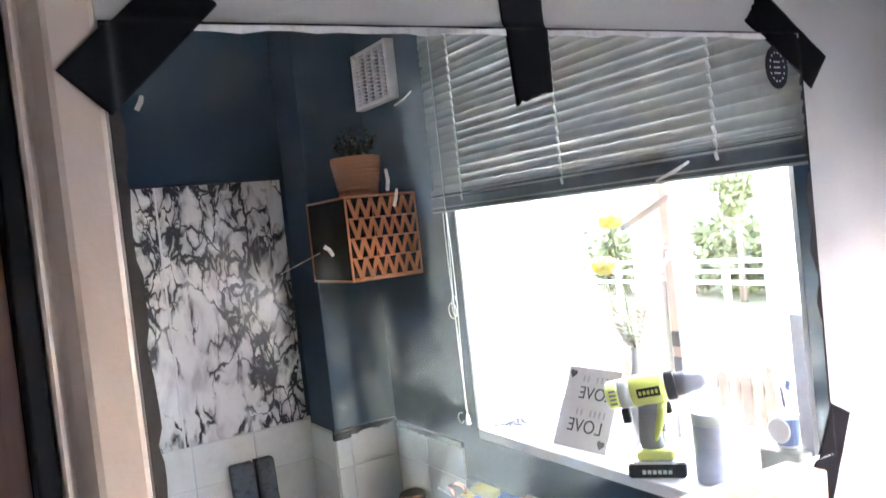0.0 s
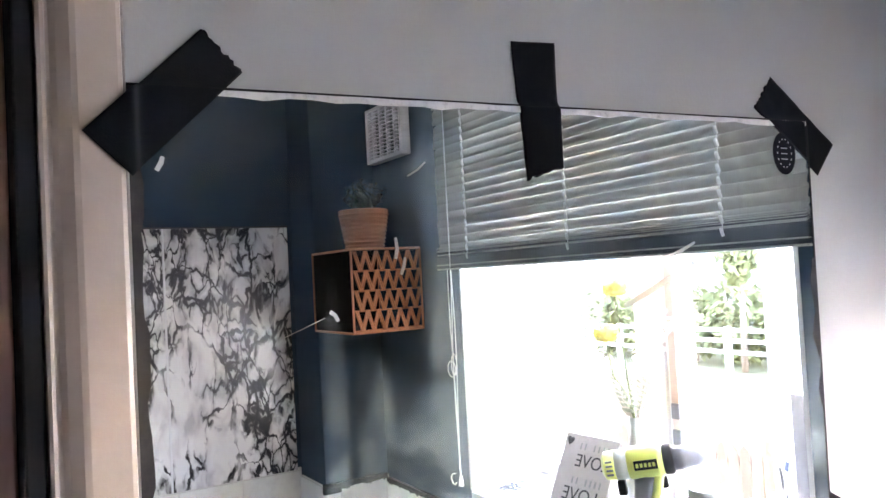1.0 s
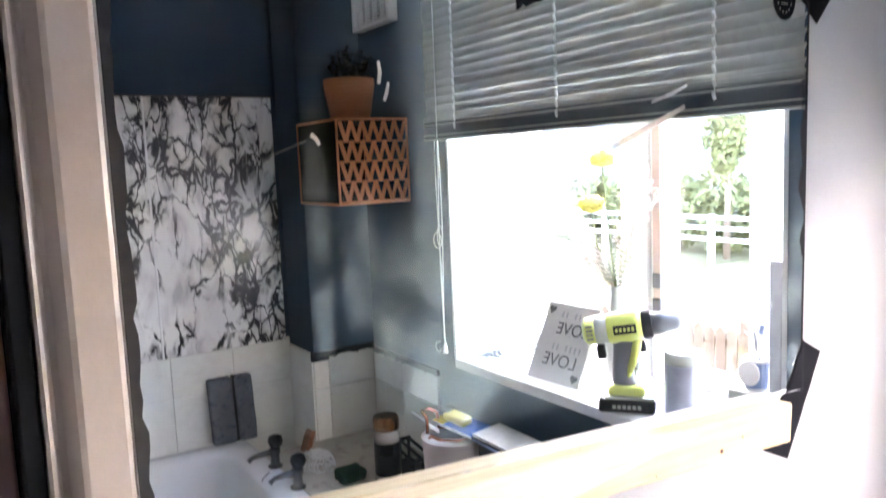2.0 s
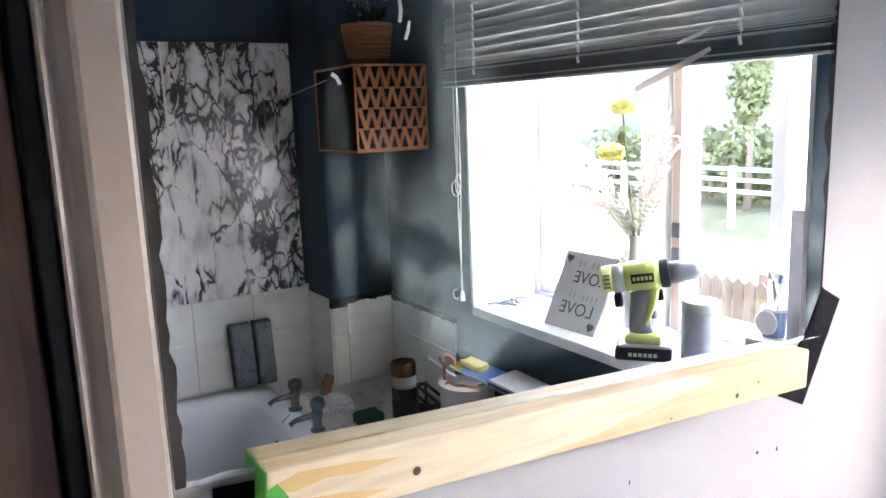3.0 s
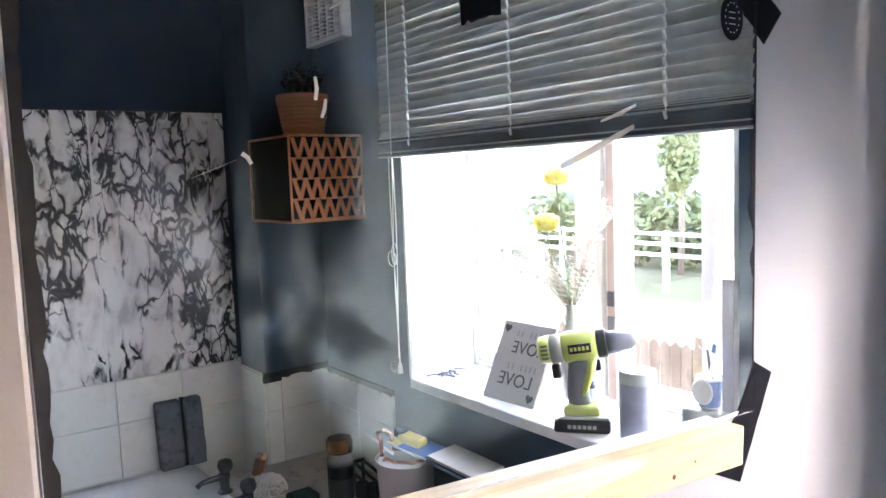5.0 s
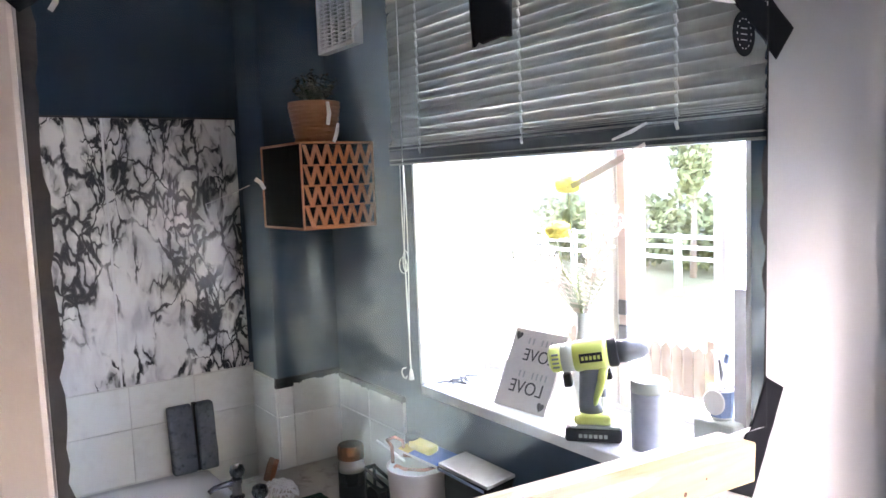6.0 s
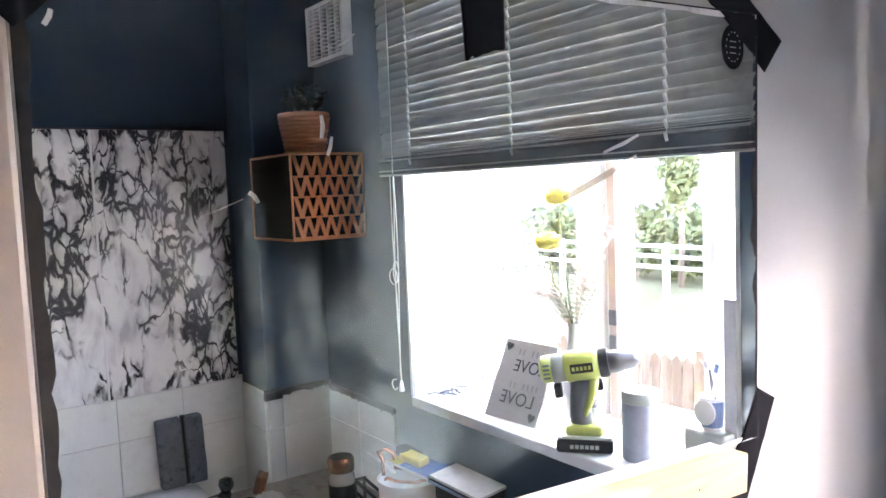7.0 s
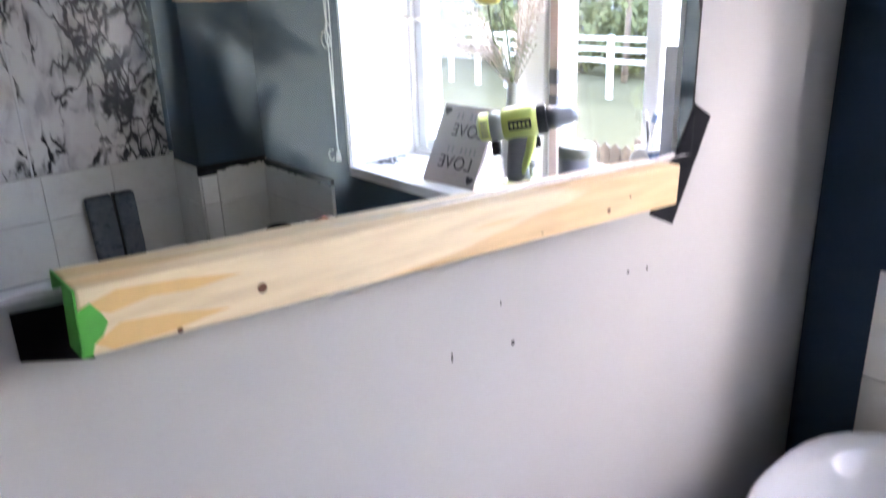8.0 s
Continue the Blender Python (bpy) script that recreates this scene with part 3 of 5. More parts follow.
PRINT = make("pale_stamp_print", (0.45, 0.46, 0.47), 0.6, var=0.1)
mirror()


def over_glass(x, z):
    """0 on the wall to 1 on the glass, easing over the mirror's edge."""
    d = min(x - 0.533, 1.259 - x, z - (1.157 - 0.04 * (x - 0.531)), 1.579 + 0.029 * (x - 0.534) - z)
    k = max(0.0, min(1.0, (d + 0.005) / 0.008))
    return k * k * (3 - 2 * k)


def tape(label, corners, seed, ragged=()):
    """Strip of cloth tape through four corners (tl, tr, br, bl), lying on glass or wall, with torn ends."""
    rnd = random.Random(seed)
    nu, nv = 44, 16
    tl, tr, br, bl = [Vector((c[0], 0, c[1])) for c in corners]
    bm = bmesh.new()
    grid = []
    for i in range(nu + 1):
        row = []
        u = i / nu
        for j in range(nv + 1):
            v = j / nv
            jag = 0.0
            if i == 0 and "start" in ragged:
                jag = rnd.uniform(-0.008, 0.016)
            if i == nu and "end" in ragged:
                jag = rnd.uniform(-0.016, 0.008)
            uu = u + jag
            p = (tl * (1 - uu) + tr * uu) * (1 - v) + (bl * (1 - uu) + br * uu) * v
            lift = -0.0028 + 0.0042 * over_glass(p.x, p.z)
            if p.x < 0.551:
                k = min(1.0, (0.551 - p.x) / 0.011)
                lift += (0.0225 - lift) * k * k * (3 - 2 * k)
            lift += 0.0006 * noise.noise((p.x * 60, seed, p.z * 60))
            row.append(bm.verts.new((p.x, -lift, p.z)))
        grid.append(row)
    for i in range(nu):
        for j in range(nv):
            bm.faces.new((grid[i][j], grid[i][j + 1], grid[i + 1][j + 1], grid[i + 1][j])).smooth = True
    r = bmesh.ops.extrude_face_region(bm, geom=bm.faces[:])
    bmesh.ops.translate(bm, vec=(0, 0.0008, 0), verts=[v for v in r["geom"] if isinstance(v, bmesh.types.BMVert)])
    bmesh.ops.recalc_face_normals(bm, faces=bm.faces)
    ob = solid("tape_strip", bm, TAPE, label, "tape", "", "tape strips holding the mirror")
    return ob


tape("wide strip of black cloth tape stuck diagonally over mirror and architrave", ((0.513, 1.543), (0.591, 1.621), (0.618, 1.594), (0.540, 1.517)), 1, ("end",))
tape("upright strip of black cloth tape over top mirror edge", ((0.850, 1.643), (0.857, 1.524), (0.897, 1.536), (0.898, 1.647)), 2, ("end",))
tape("strip of black cloth tape with torn end over mirror corner", ((1.206, 1.646), (1.316, 1.576), (1.282, 1.539), (1.173, 1.610)), 3, ("start",))
tape("slanted strip of black cloth tape between mirror and batten end", ((1.258, 1.186), (1.189, 1.070), (1.235, 1.049), (1.298, 1.165)), 4, ())
tape("short strip of black cloth tape under mirror corner", ((0.566, 1.149), (0.606, 1.146), (0.606, 1.106), (0.566, 1.118)), 5, ())


def batten():
    b = thing("pine_batten", "length of planed pine screwed to wall under mirror", "batten")
    rise = math.degrees(math.atan2(1.129 - 1.163, 0.604))
    bm = box(-0.303, 0.303, -0.012, 0.012, -0.0215, 0.0215, 0.002)
    for v in bm.verts:
        v.co.z += 0.0006 * noise.noise((v.co.x * 8, 0, 0))
    m = pose(0.898, -0.012, 1.1245, 0, -rise, 0)
    part("timber", moved(bm, m), PINE, b)
    bm = box(-0.0008, 0.0006, -0.0118, 0.0118, -0.021, 0.021)
    part("painted_end", moved(bm, m @ pose(-0.3035, 0, 0)), GREEN, b, "bright green painted end grain")
    part("paint_splash", moved(prism([(-0.3035, -0.0213), (-0.3035, 0.008), (-0.296, 0.012), (-0.290, 0.004), (-0.287, -0.002), (-0.291, -0.010), (-0.296, -0.014), (-0.298, -0.0213)], -0.0125, -0.0119), m), GREEN, b, "green paint splash")
    part("stain", moved(prism([(-0.302, 0.010), (-0.28, 0.017), (-0.24, 0.015), (-0.20, 0.010), (-0.235, 0.006), (-0.26, 0.008), (-0.285, 0.003)], -0.0123, -0.0119), m), ORANGE, b, "orange wood stain")
    part("stain", moved(prism([(-0.296, -0.014), (-0.28, -0.004), (-0.25, -0.006), (-0.21, -0.012), (-0.25, -0.018), (-0.285, -0.0205)], -0.0123, -0.0119), m), ORANGE, b, "orange wood stain")
    for x, z, r in ((-0.187, -0.0040, 0.0035), (0.185, -0.010, 0.0026), (0.218, -0.001, 0.0013), (0.09, -0.016, 0.0010), (-0.245, -0.019, 0.002)):
        bm = lathe([(r, 0), (r, 0.0006), (r * 0.5, 0.0009)], 12)
        part("knot", moved(bm, m @ pose(x, -0.0117, z, 90, 0, 0)), KNOT, b, "small dark knot or nail hole")
    return b


GREEN = make("green_end_paint", (0.06, 0.38, 0.06), 0.6, var=0.2, scale=60)
ORANGE = make("orange_pine_stain", (0.74, 0.49, 0.21), 0.6, var=0.15, scale=40)
KNOT = make("dark_knot", (0.13, 0.045, 0.02), 0.6, var=0.4, scale=200)
batten()

# small screw holes and scuffs on the light wall
HOLE = make("dark_hole", (0.05, 0.05, 0.05), 0.9, var=0.3)
for x, z, w, h in ((1.192, 1.006, 0.0018, 0.0034), (1.157, 1.011, 0.0028, 0.0022), (0.961, 1.034, 0.0010, 0.0030), (0.977, 0.987, 0.0030, 0.0034), (0.899, 0.999, 0.0013, 0.006)):
    bm = lathe([(w, 0), (w * 0.8, 0.0006)], 10)
    bm.transform(Matrix.Diagonal((1, h / w, 1, 1)))
    solid("screw_hole", moved(bm, pose(x, 0.0043, z, 90, 0, 0)), HOLE, "small dark screw hole in painted wall", "screw hole", "", "screw holes in the wall")

# ---- wash basin by the window wall ----
def basin():
    bs = thing("wash_basin", "white ceramic wash basin fixed below the window", "wash basin")
    cx, cy = 1.392, -0.345
    bm = bmesh.new()
    n = 40

    def ring(sx, sy, z, cx=cx):
        out = []
        for i in range(n):
            a = 2 * math.pi * i / n
            c, s = math.cos(a), math.sin(a)
            k = (abs(c) ** 2.7 + abs(s) ** 2.7) ** (-1 / 2.7)
            out.append(bm.verts.new((cx + sx * c * k, cy + sy * s * k, z)))
        return out

    rs = [ring(0.12, 0.15, 0.50), ring(0.195, 0.245, 0.60), ring(0.211, 0.264, 0.67), ring(0.213, 0.267, 0.688), ring(0.208, 0.261, 0.699), ring(0.196, 0.249, 0.70), ring(0.165, 0.222, 0.692), ring(0.13, 0.195, 0.63), ring(0.05, 0.08, 0.575)]
    for a, b in zip(rs, rs[1:]):
        for i in range(n):
            bm.faces.new((a[i], a[(i + 1) % n], b[(i + 1) % n], b[i])).smooth = True
    bm.faces.new(list(reversed(rs[0])))
    bm.faces.new(rs[-1])
    part("bowl", bm, ENAMEL, bs)
    part("pedestal", lathe([(0.11, 0.0), (0.10, 0.05), (0.08, 0.3), (0.11, 0.52)], 24, centre=(cx + 0.05, cy, 0)), ENAMEL, bs)
    return bs


basin()

# ---- tiles and marble-effect panels behind the bath ----
LZ = 0.512   # ledge and bath rim
g = 0.0025
backing = box(XL, XB - 0.002, YS, YS + 0.004, 0.40, 0.828)
tile_bed = solid("tile_bed", backing, GROUT, "grey tile adhesive and grout bed", "grout")
cells = []
for z0, z1 in ((0.36, 0.512), (0.5145, 0.684), (0.6865, 0.818)):
    x = XB - 0.006
    while x > XL:
        x0 = max(XL, x - 0.198)
        cells.append((x0, x, z0, z1))
        x = x0 - g
pieces("tile", cells, 0.006, TILE, wall_south, "y", YS + 0.0065)
# boxing front and side
solid("tile_bed", box(XB - 0.003, XW, YB, YB + 0.004, 0.40, 0.803), GROUT, "grey tile adhesive behind white tiles", "grout")
solid("tile_bed", box(XB - 0.004, XB, YS + 0.01, YB + 0.003, 0.40, 0.803), GROUT, "grey tile adhesive behind white tiles", "grout")
cells = []
for z0, z1 in ((0.40, 0.512), (0.5145, 0.684), (0.6865, 0.800)):
    cells += [(XB - 0.004, XB + 0.046, z0, z1), (XB + 0.0485, XW - 0.012, z0, z1)]
pieces("tile", cells, 0.006, TILE, boxing, "y", YB + 0.0065)
cells = [(YS + 0.012, YB + 0.002, z0, z1) for z0, z1 in ((0.40, 0.512), (0.5145, 0.684), (0.6865, 0.800))]
pieces("tile", cells, 0.006, TILE, boxing, "x", XB - 0.0068)
# window wall
solid("tile_bed", box(XW - 0.004, XW, YB + 0.01, -1.357, 0.40, 0.788), GROUT, "grey tile adhesive behind white tiles", "grout")
cells = []
for z0, z1 in ((0.40, 0.512), (0.5145, 0.684), (0.6865, 0.786)):
    cells += [(YB + 0.012, -1.5615, z0, z1), (-1.559, -1.356, z0, z1)]
pieces("tile", cells, 0.006, TILE, wall_east, "x", XW - 0.0068)
# splashback by the basin
cells = []
for z0, z1 in ((0.60, 0.749), (0.7515, 0.915)):
    cells += [(-0.246, -0.097, z0, z1)]
for z0, z1 in ((0.60, 0.749), (0.7515, 0.82)):
    cells += [(-0.398, -0.2485, z0, z1), (-0.55, -0.4005, z0, z1)]
pieces("tile", cells, 0.006, TILE, wall_east, "x", XW - 0.0035)
# ragged edge of old paint over the tile tops
rnd = random.Random(11)


def ragged_paint(name, p0, p1, z, axis, face, n, depth):
    bm = bmesh.new()
    top, bot = [], []
    for k in range(n + 1):
        f = k / n
        u = p0 + (p1 - p0) * f
        d = depth * abs(noise.noise((u * 38, z * 9, 3.3))) * 1.6 + 0.002 + (0.006 if rnd.random() < 0.12 else 0)
        a = (u, face, z + 0.012) if axis == "x" else (face, u, z + 0.012)
        b = (u, face, z - d) if axis == "x" else (face, u, z - d)
        top.append(bm.verts.new(a))
        bot.append(bm.verts.new(b))
    for k in range(n):
        bm.faces.new((top[k], top[k + 1], bot[k + 1], bot[k]))
    r = bmesh.ops.extrude_face_region(bm, geom=bm.faces[:])
    off = (0, -0.012, 0) if axis == "x" else (0.012, 0, 0)
    bmesh.ops.translate(bm, vec=off, verts=[v for v in r["geom"] if isinstance(v, bmesh.types.BMVert)])
    bmesh.ops.recalc_face_normals(bm, faces=bm.faces)
    solid(name, bm, CRUST, "rough dark edge of torn sealant along tile tops", "sealant")


CRUST = matt(make("dark_torn_sealant", (0.010, 0.011, 0.016), 0.9, var=0.5, scale=50, bump=0.6))
ragged_paint("sealant_edge", XB - 0.01, XW - 0.005, 0.797, "x", YB + 0.0105, 60, 0.010)
ragged_paint("sealant_edge", YB + 0.01, -1.356, 0.784, "y", XW - 0.0105, 70, 0.004)
solid("sealant_lump", box(XB - 0.012, XB + 0.05, YB - 0.002, YB + 0.014, 0.778, 0.80, 0.004), CRUST, "dark lump of torn sealant on tile corner", "sealant")

for x0, x1, lab in ((0.28, 0.962, "wide"), (0.966, 1.372, "narrow")):
    solid("marble_panel", box(x0, x1, YS + 0.0005, YS + 0.008, 0.822, 1.642, 0.001), MARBLE, f"{lab} white wall panel with tangled black marble veins", "wall panel", "", "marble panels behind the bath")
solid("panel_joint", box(0.9605, 0.9675, YS + 0.0005, YS + 0.0105, 0.822, 1.642, 0.0015), UPVC, "thin white plastic joint between marble panels", "trim")
solid("panel_cap", box(0.28, 1.376, YS + 0.0005, YS + 0.010, 1.6425, 1.648, 0.001), SLATRAIL, "dark sealant line over marble panels", "trim")


# ---- bath with ledge and taps ----
def bath():
    b = thing("bathtub", "white enamel bathtub along tiled wall", "bathtub")
    x0, x1, y0, y1 = XL + 0.01, 1.20, YS + 0.012, -1.285
    bm = bmesh.new()
    n = 56
    cx, cy = (x0 + x1) / 2, (y0 + y1) / 2

    def ring(dx, dy, z, p):
        out = []
        for i in range(n):
            a = 2 * math.pi * (i + 0.5) / n
            c, s = math.cos(a), math.sin(a)
            k = (abs(c) ** p + abs(s) ** p) ** (-1 / p)
            out.append(bm.verts.new((cx + dx * c * k, cy + dy * s * k, z)))
        return out

    hx, hy = (x1 - x0) / 2, (y1 - y0) / 2
    rs = [ring(hx, hy, LZ - 0.04, 30), ring(hx, hy, LZ - 0.004, 30), ring(hx - 0.004, hy - 0.004, LZ, 30), ring(hx - 0.07, hy - 0.055, LZ, 9), ring(hx - 0.085, hy - 0.07, LZ - 0.012, 7), ring(hx - 0.11, hy - 0.09, LZ - 0.16, 6), ring(hx - 0.16, hy - 0.12, LZ - 0.33, 5), ring(hx - 0.24, hy - 0.19, LZ - 0.37, 4)]
    for a, c in zip(rs, rs[1:]):
        for i in range(n):
            bm.faces.new((a[i], a[(i + 1) % n], c[(i + 1) % n], c[i])).smooth = True
    bm.faces.new(rs[-1])
    part("tub", bm, ENAMEL, b)
    part("side_panel", box(x0, x1, y1 - 0.022, y1 - 0.004, 0.0, LZ - 0.035, 0.003), UPVC, b)
    ov = lathe([(0.026, 0), (0.026, 0.004), (0.02, 0.007), (0.008, 0.007)], 20)
    part("overflow", moved(ov, pose(1.104, -1.56, 0.44, 0, -90, 0)), BLACK, b, "dark round overflow cover")

    def tap(x, y):
        t = lathe([(0.022, 0), (0.022, 0.005), (0.014, 0.010), (0.013, 0.038), (0.017, 0.044), (0.017, 0.056), (0.010, 0.061)], 18, centre=(x, y, LZ))
        spout = tube([(x, y, LZ + 0.046), (x - 0.03, y + 0.003, LZ + 0.049), (x - 0.07, y + 0.007, LZ + 0.047), (x - 0.085, y + 0.008, LZ + 0.038)], [0.011, 0.009, 0.007, 0.0075], 10)
        knob = lathe([(0.010, 0.058), (0.019, 0.066), (0.023, 0.080), (0.019, 0.094), (0.008, 0.099)], 18, centre=(x + 0.004, y, LZ))
        tp = part("tap", t, CHROME, b, "chrome bath tap with dark reflections put into its colour")
        part("spout", spout, CHROME, tp)
        part("tap_head", knob, CHROME, tp)

    tap(1.195, -1.650)
    tap(1.192, -1.462)
    part("plug_chain", tube([(1.150, -1.575, LZ + 0.020), (1.128, -1.575, LZ + 0.004), (1.112, -1.574, LZ - 0.06), (1.100, -1.572, LZ - 0.20)], 0.0022, 6), DARKG, b, "dark metal plug chain")
    return b


bath()
solid("ledge", box(1.203, XW - 0.004, -0.86, YB - 0.002, LZ - 0.03, LZ, 0.003), LEDGE, "stained tiled ledge at the bath end", "ledge")
solid("ledge_front", box(1.203, XW - 0.004, YB, -0.865, 0.0, LZ - 0.031), UPVC, "plain white panel under bath ledge", "ledge")

# ---- marbled bath cushion against the tiles ----
SPONGE = matt(make("grey_mottled_foam", (0.13, 0.15, 0.175), 0.85, var=0.6, scale=24, fine=300, bump=0.5, dirt=1.0, dirt_colour=(0.012, 0.014, 0.02)))
cu = thing("bath_pillow", "two-part grey mottled foam bath pillow on rim", "bath pillow")
for x0, x1, yy in ((1.092, 1.168, 0.0), (1.178, 1.236, 0.004)):
    bm = box(x0, x1, YS + 0.012, YS + 0.05 + yy, LZ + 0.001, 0.735, 0.008)
    bmesh.ops.subdivide_edges(bm, edges=bm.edges[:], cuts=3, use_grid_fill=True)
    for v in bm.verts:
        v.co += Vector((1, 1, 0.6)) * 0.0022 * noise.noise(v.co * 40)
        v.co.x += (v.co.z - LZ) * -0.03
    part("foam_block", bm, SPONGE, cu)
part("strap", box(1.166, 1.180, YS + 0.012, YS + 0.040, LZ + 0.001, 0.735, 0.003), BLACK, cu, "dark gap strip joining the blocks")


# ---- extractor vent ----
def vent():
    v = thing("extractor_vent", "white plastic extractor grille box on wall", "air vent")
    y0, y1, z0, z1, xf = -1.745, -1.505, 1.828, 2.008, XW - 0.032
    fr = box(xf, XW, y0, y0 + 0.016, z0, z1, 0.002)
    box(xf, XW, y1 - 0.016, y1, z0, z1, 0.002, bm=fr)
    box(xf + 0.0005, XW, y0, y1, z0, z0 + 0.013, 0.002, bm=fr)
    box(xf + 0.0005, XW, y0, y1, z1 - 0.013, z1, 0.002, bm=fr)
    part("housing", fr, UPVC, v)
    part("backing", box(XW - 0.012, XW - 0.002, y0 + 0.014, y1 - 0.014, z0 + 0.012, z1 - 0.012), BLACK, v, "dark opening behind the grille")
    for k in range(13):
        z = z0 + 0.013 + (k + 0.6) * (z1 - z0 - 0.026) / 13.2
        part("slat", box(xf + 0.003, xf + 0.016, y0 + 0.013, y1 - 0.013, z - 0.0018, z + 0.0018), UPVC, v)
    for k in range(1, 5):
        y = y0 + k * (y1 - y0) / 5
        part("rib", box(xf + 0.001, xf + 0.014, y - 0.003, y + 0.003, z0 + 0.012, z1 - 0.012), UPVC, v)


vent()


# ---- rattan wall basket ----
def basket():
    b = thing("wall_basket", "copper brown rattan box shelf with zigzag lattice front", "basket")
    x0, x1, yf, yb, z0, z1 = 1.378, XW - 0.004, -1.478, -1.764, 1.296, 1.538
    r = 0.0035
    fr = bmesh.new()
    for y in (yf, yb):
        for a, c in (((x0, z0), (x1, z0)), ((x0, z1), (x1, z1)), ((x0, z0), (x0, z1)), ((x1, z0), (x1, z1))):
            tube([(a[0], y, a[1]), (c[0], y, c[1])], r, 8, fr)
    for x in (x0, x1):
        for z in (z0, z1):
            tube([(x, yf, z), (x, yb, z)], r, 8, fr)
    part("frame", fr, RATTAN, b)
    rows, cols = 4, 6
    for j in range(rows):
        za, zb = z0 + 0.006 + j * (z1 - z0 - 0.012) / rows, z0 + 0.006 + (j + 1) * (z1 - z0 - 0.012) / rows
        part("lattice_bar", tube([(x0, yf - 0.001, za), (x1, yf - 0.001, za)], 0.0028, 6), RATTAN, b)
        for i in range(cols):
            xa = x0 + 0.010 + i * (x1 - x0 - 0.016) / cols
            xb = x0 + 0.010 + (i + 1) * (x1 - x0 - 0.016) / cols
            bm = bmesh.new()
            for (p, q) in (((xa, zb), ((xa + xb) / 2, za)), (((xa + xb) / 2, za), (xb, zb))):
                for o in (-0.0032, 0.0032):
                    tube([(p[0] + o, yf + 0.001, p[1]), (q[0] + o, yf + 0.001, q[1])], 0.0029, 6, bm)
            part("lattice_strand", bm, RATTAN, b)
    for nm, bm in (("side_board", box(x0 + 0.002, x0 + 0.009, yf + -0.006, yb + 0.004, z0 + 0.003, z1 - 0.003)), ("back_board", box(x0, x1, yb - 0.004, yb + 0.003, z0, z1)), ("shelf_board", box(x0 + 0.009, x1, yf - 0.012, yb + 0.004, z0 + 0.002, z0 + 0.010)), ("top_board", box(x0 + 0.004, x1, yf - 0.006, yb + 0.004, z1 - 0.006, z1 + 0.001))):
        part(nm, bm, DARKW, b, "near-black stained board")
    return b


DARKW = matt(make("near_black_stained_wood", (0.010, 0.008, 0.008), 0.8, var=0.4, scale=30, bump=0.2), 0.08)
basket()


def potted_plant():
    p = thing("potted_plant", "bushy dark green plant in woven tan pot on basket", "potted plant", pose(1.487, -1.605, 1.540))
    bm = lathe([(0.052, 0), (0.056, 0.004), (0.074, 0.105), (0.077, 0.122), (0.073, 0.124), (0.066, 0.105)], 36, cap=False)
    for v in bm.verts:
        a = math.atan2(v.co.y, v.co.x)
        v.co.xy *= 1 + 0.012 * math.sin(a * 18)
    bmesh.ops.holes_fill(bm, edges=[e for e in bm.edges if e.is_boundary and e.verts[0].co.z < 0.01])
    pot = part("pot", bm, TERRA, p)
    for k in range(9):
        z = 0.012 + k * 0.012
        r = 0.0545 + 0.02 * z / 0.12 + 0.0005
        pts = [(r * math.cos(a * math.pi / 24) * (1 + 0.022 * (-1) ** (a + k)), r * math.sin(a * math.pi / 24) * (1 + 0.022 * (-1) ** (a + k)), z) for a in range(49)]
        part("woven_band", tube(pts, 0.0042, 6), TERRA, pot)
    part("soil", lathe([(0.068, 0.104), (0.03, 0.110), (0.001, 0.111)], 20), BLACK, p, "dark soil")
    rn = random.Random(8)
    bm = bmesh.new()
    stems = bmesh.new()
    for s in range(46):
        a, sp = rn.uniform(0, 6.283), rn.uniform(0.01, 0.075)
        top = Vector((math.cos(a) * sp, math.sin(a) * sp, 0.145 + rn.uniform(0, 0.075) * (1.15 - sp * 8)))
        base = Vector((math.cos(a) * sp * 0.3, math.sin(a) * sp * 0.3, 0.105))
        tube([base, (base + top) / 2 + Vector((0, 0, 0.01)), top], 0.0012, 5, stems)
        for k in range(9):
            c = base.lerp(top, 0.35 + 0.65 * k / 8)
            d = Vector((rn.uniform(-1, 1), rn.uniform(-1, 1), rn.uniform(-0.3, 0.8))).normalized()
            L, W = rn.uniform(0.012, 0.022), rn.uniform(0.006, 0.010)
            side = d.cross(Vector((0, 0, 1))).normalized() * W
            up = side.cross(d).normalized() * 0.003
            v = [bm.verts.new(c), bm.verts.new(c + d * L * 0.5 + side + up), bm.verts.new(c + d * L), bm.verts.new(c + d * L * 0.5 - side + up)]
            bm.faces.new(v).smooth = True
    part("stems", stems, LEAF, p)
    part("foliage", bm, LEAF, p)


LEAF = make("dark_green_leaf", (0.011, 0.020, 0.011), 0.25, var=0.5, scale=50, bump=0.1)
potted_plant()


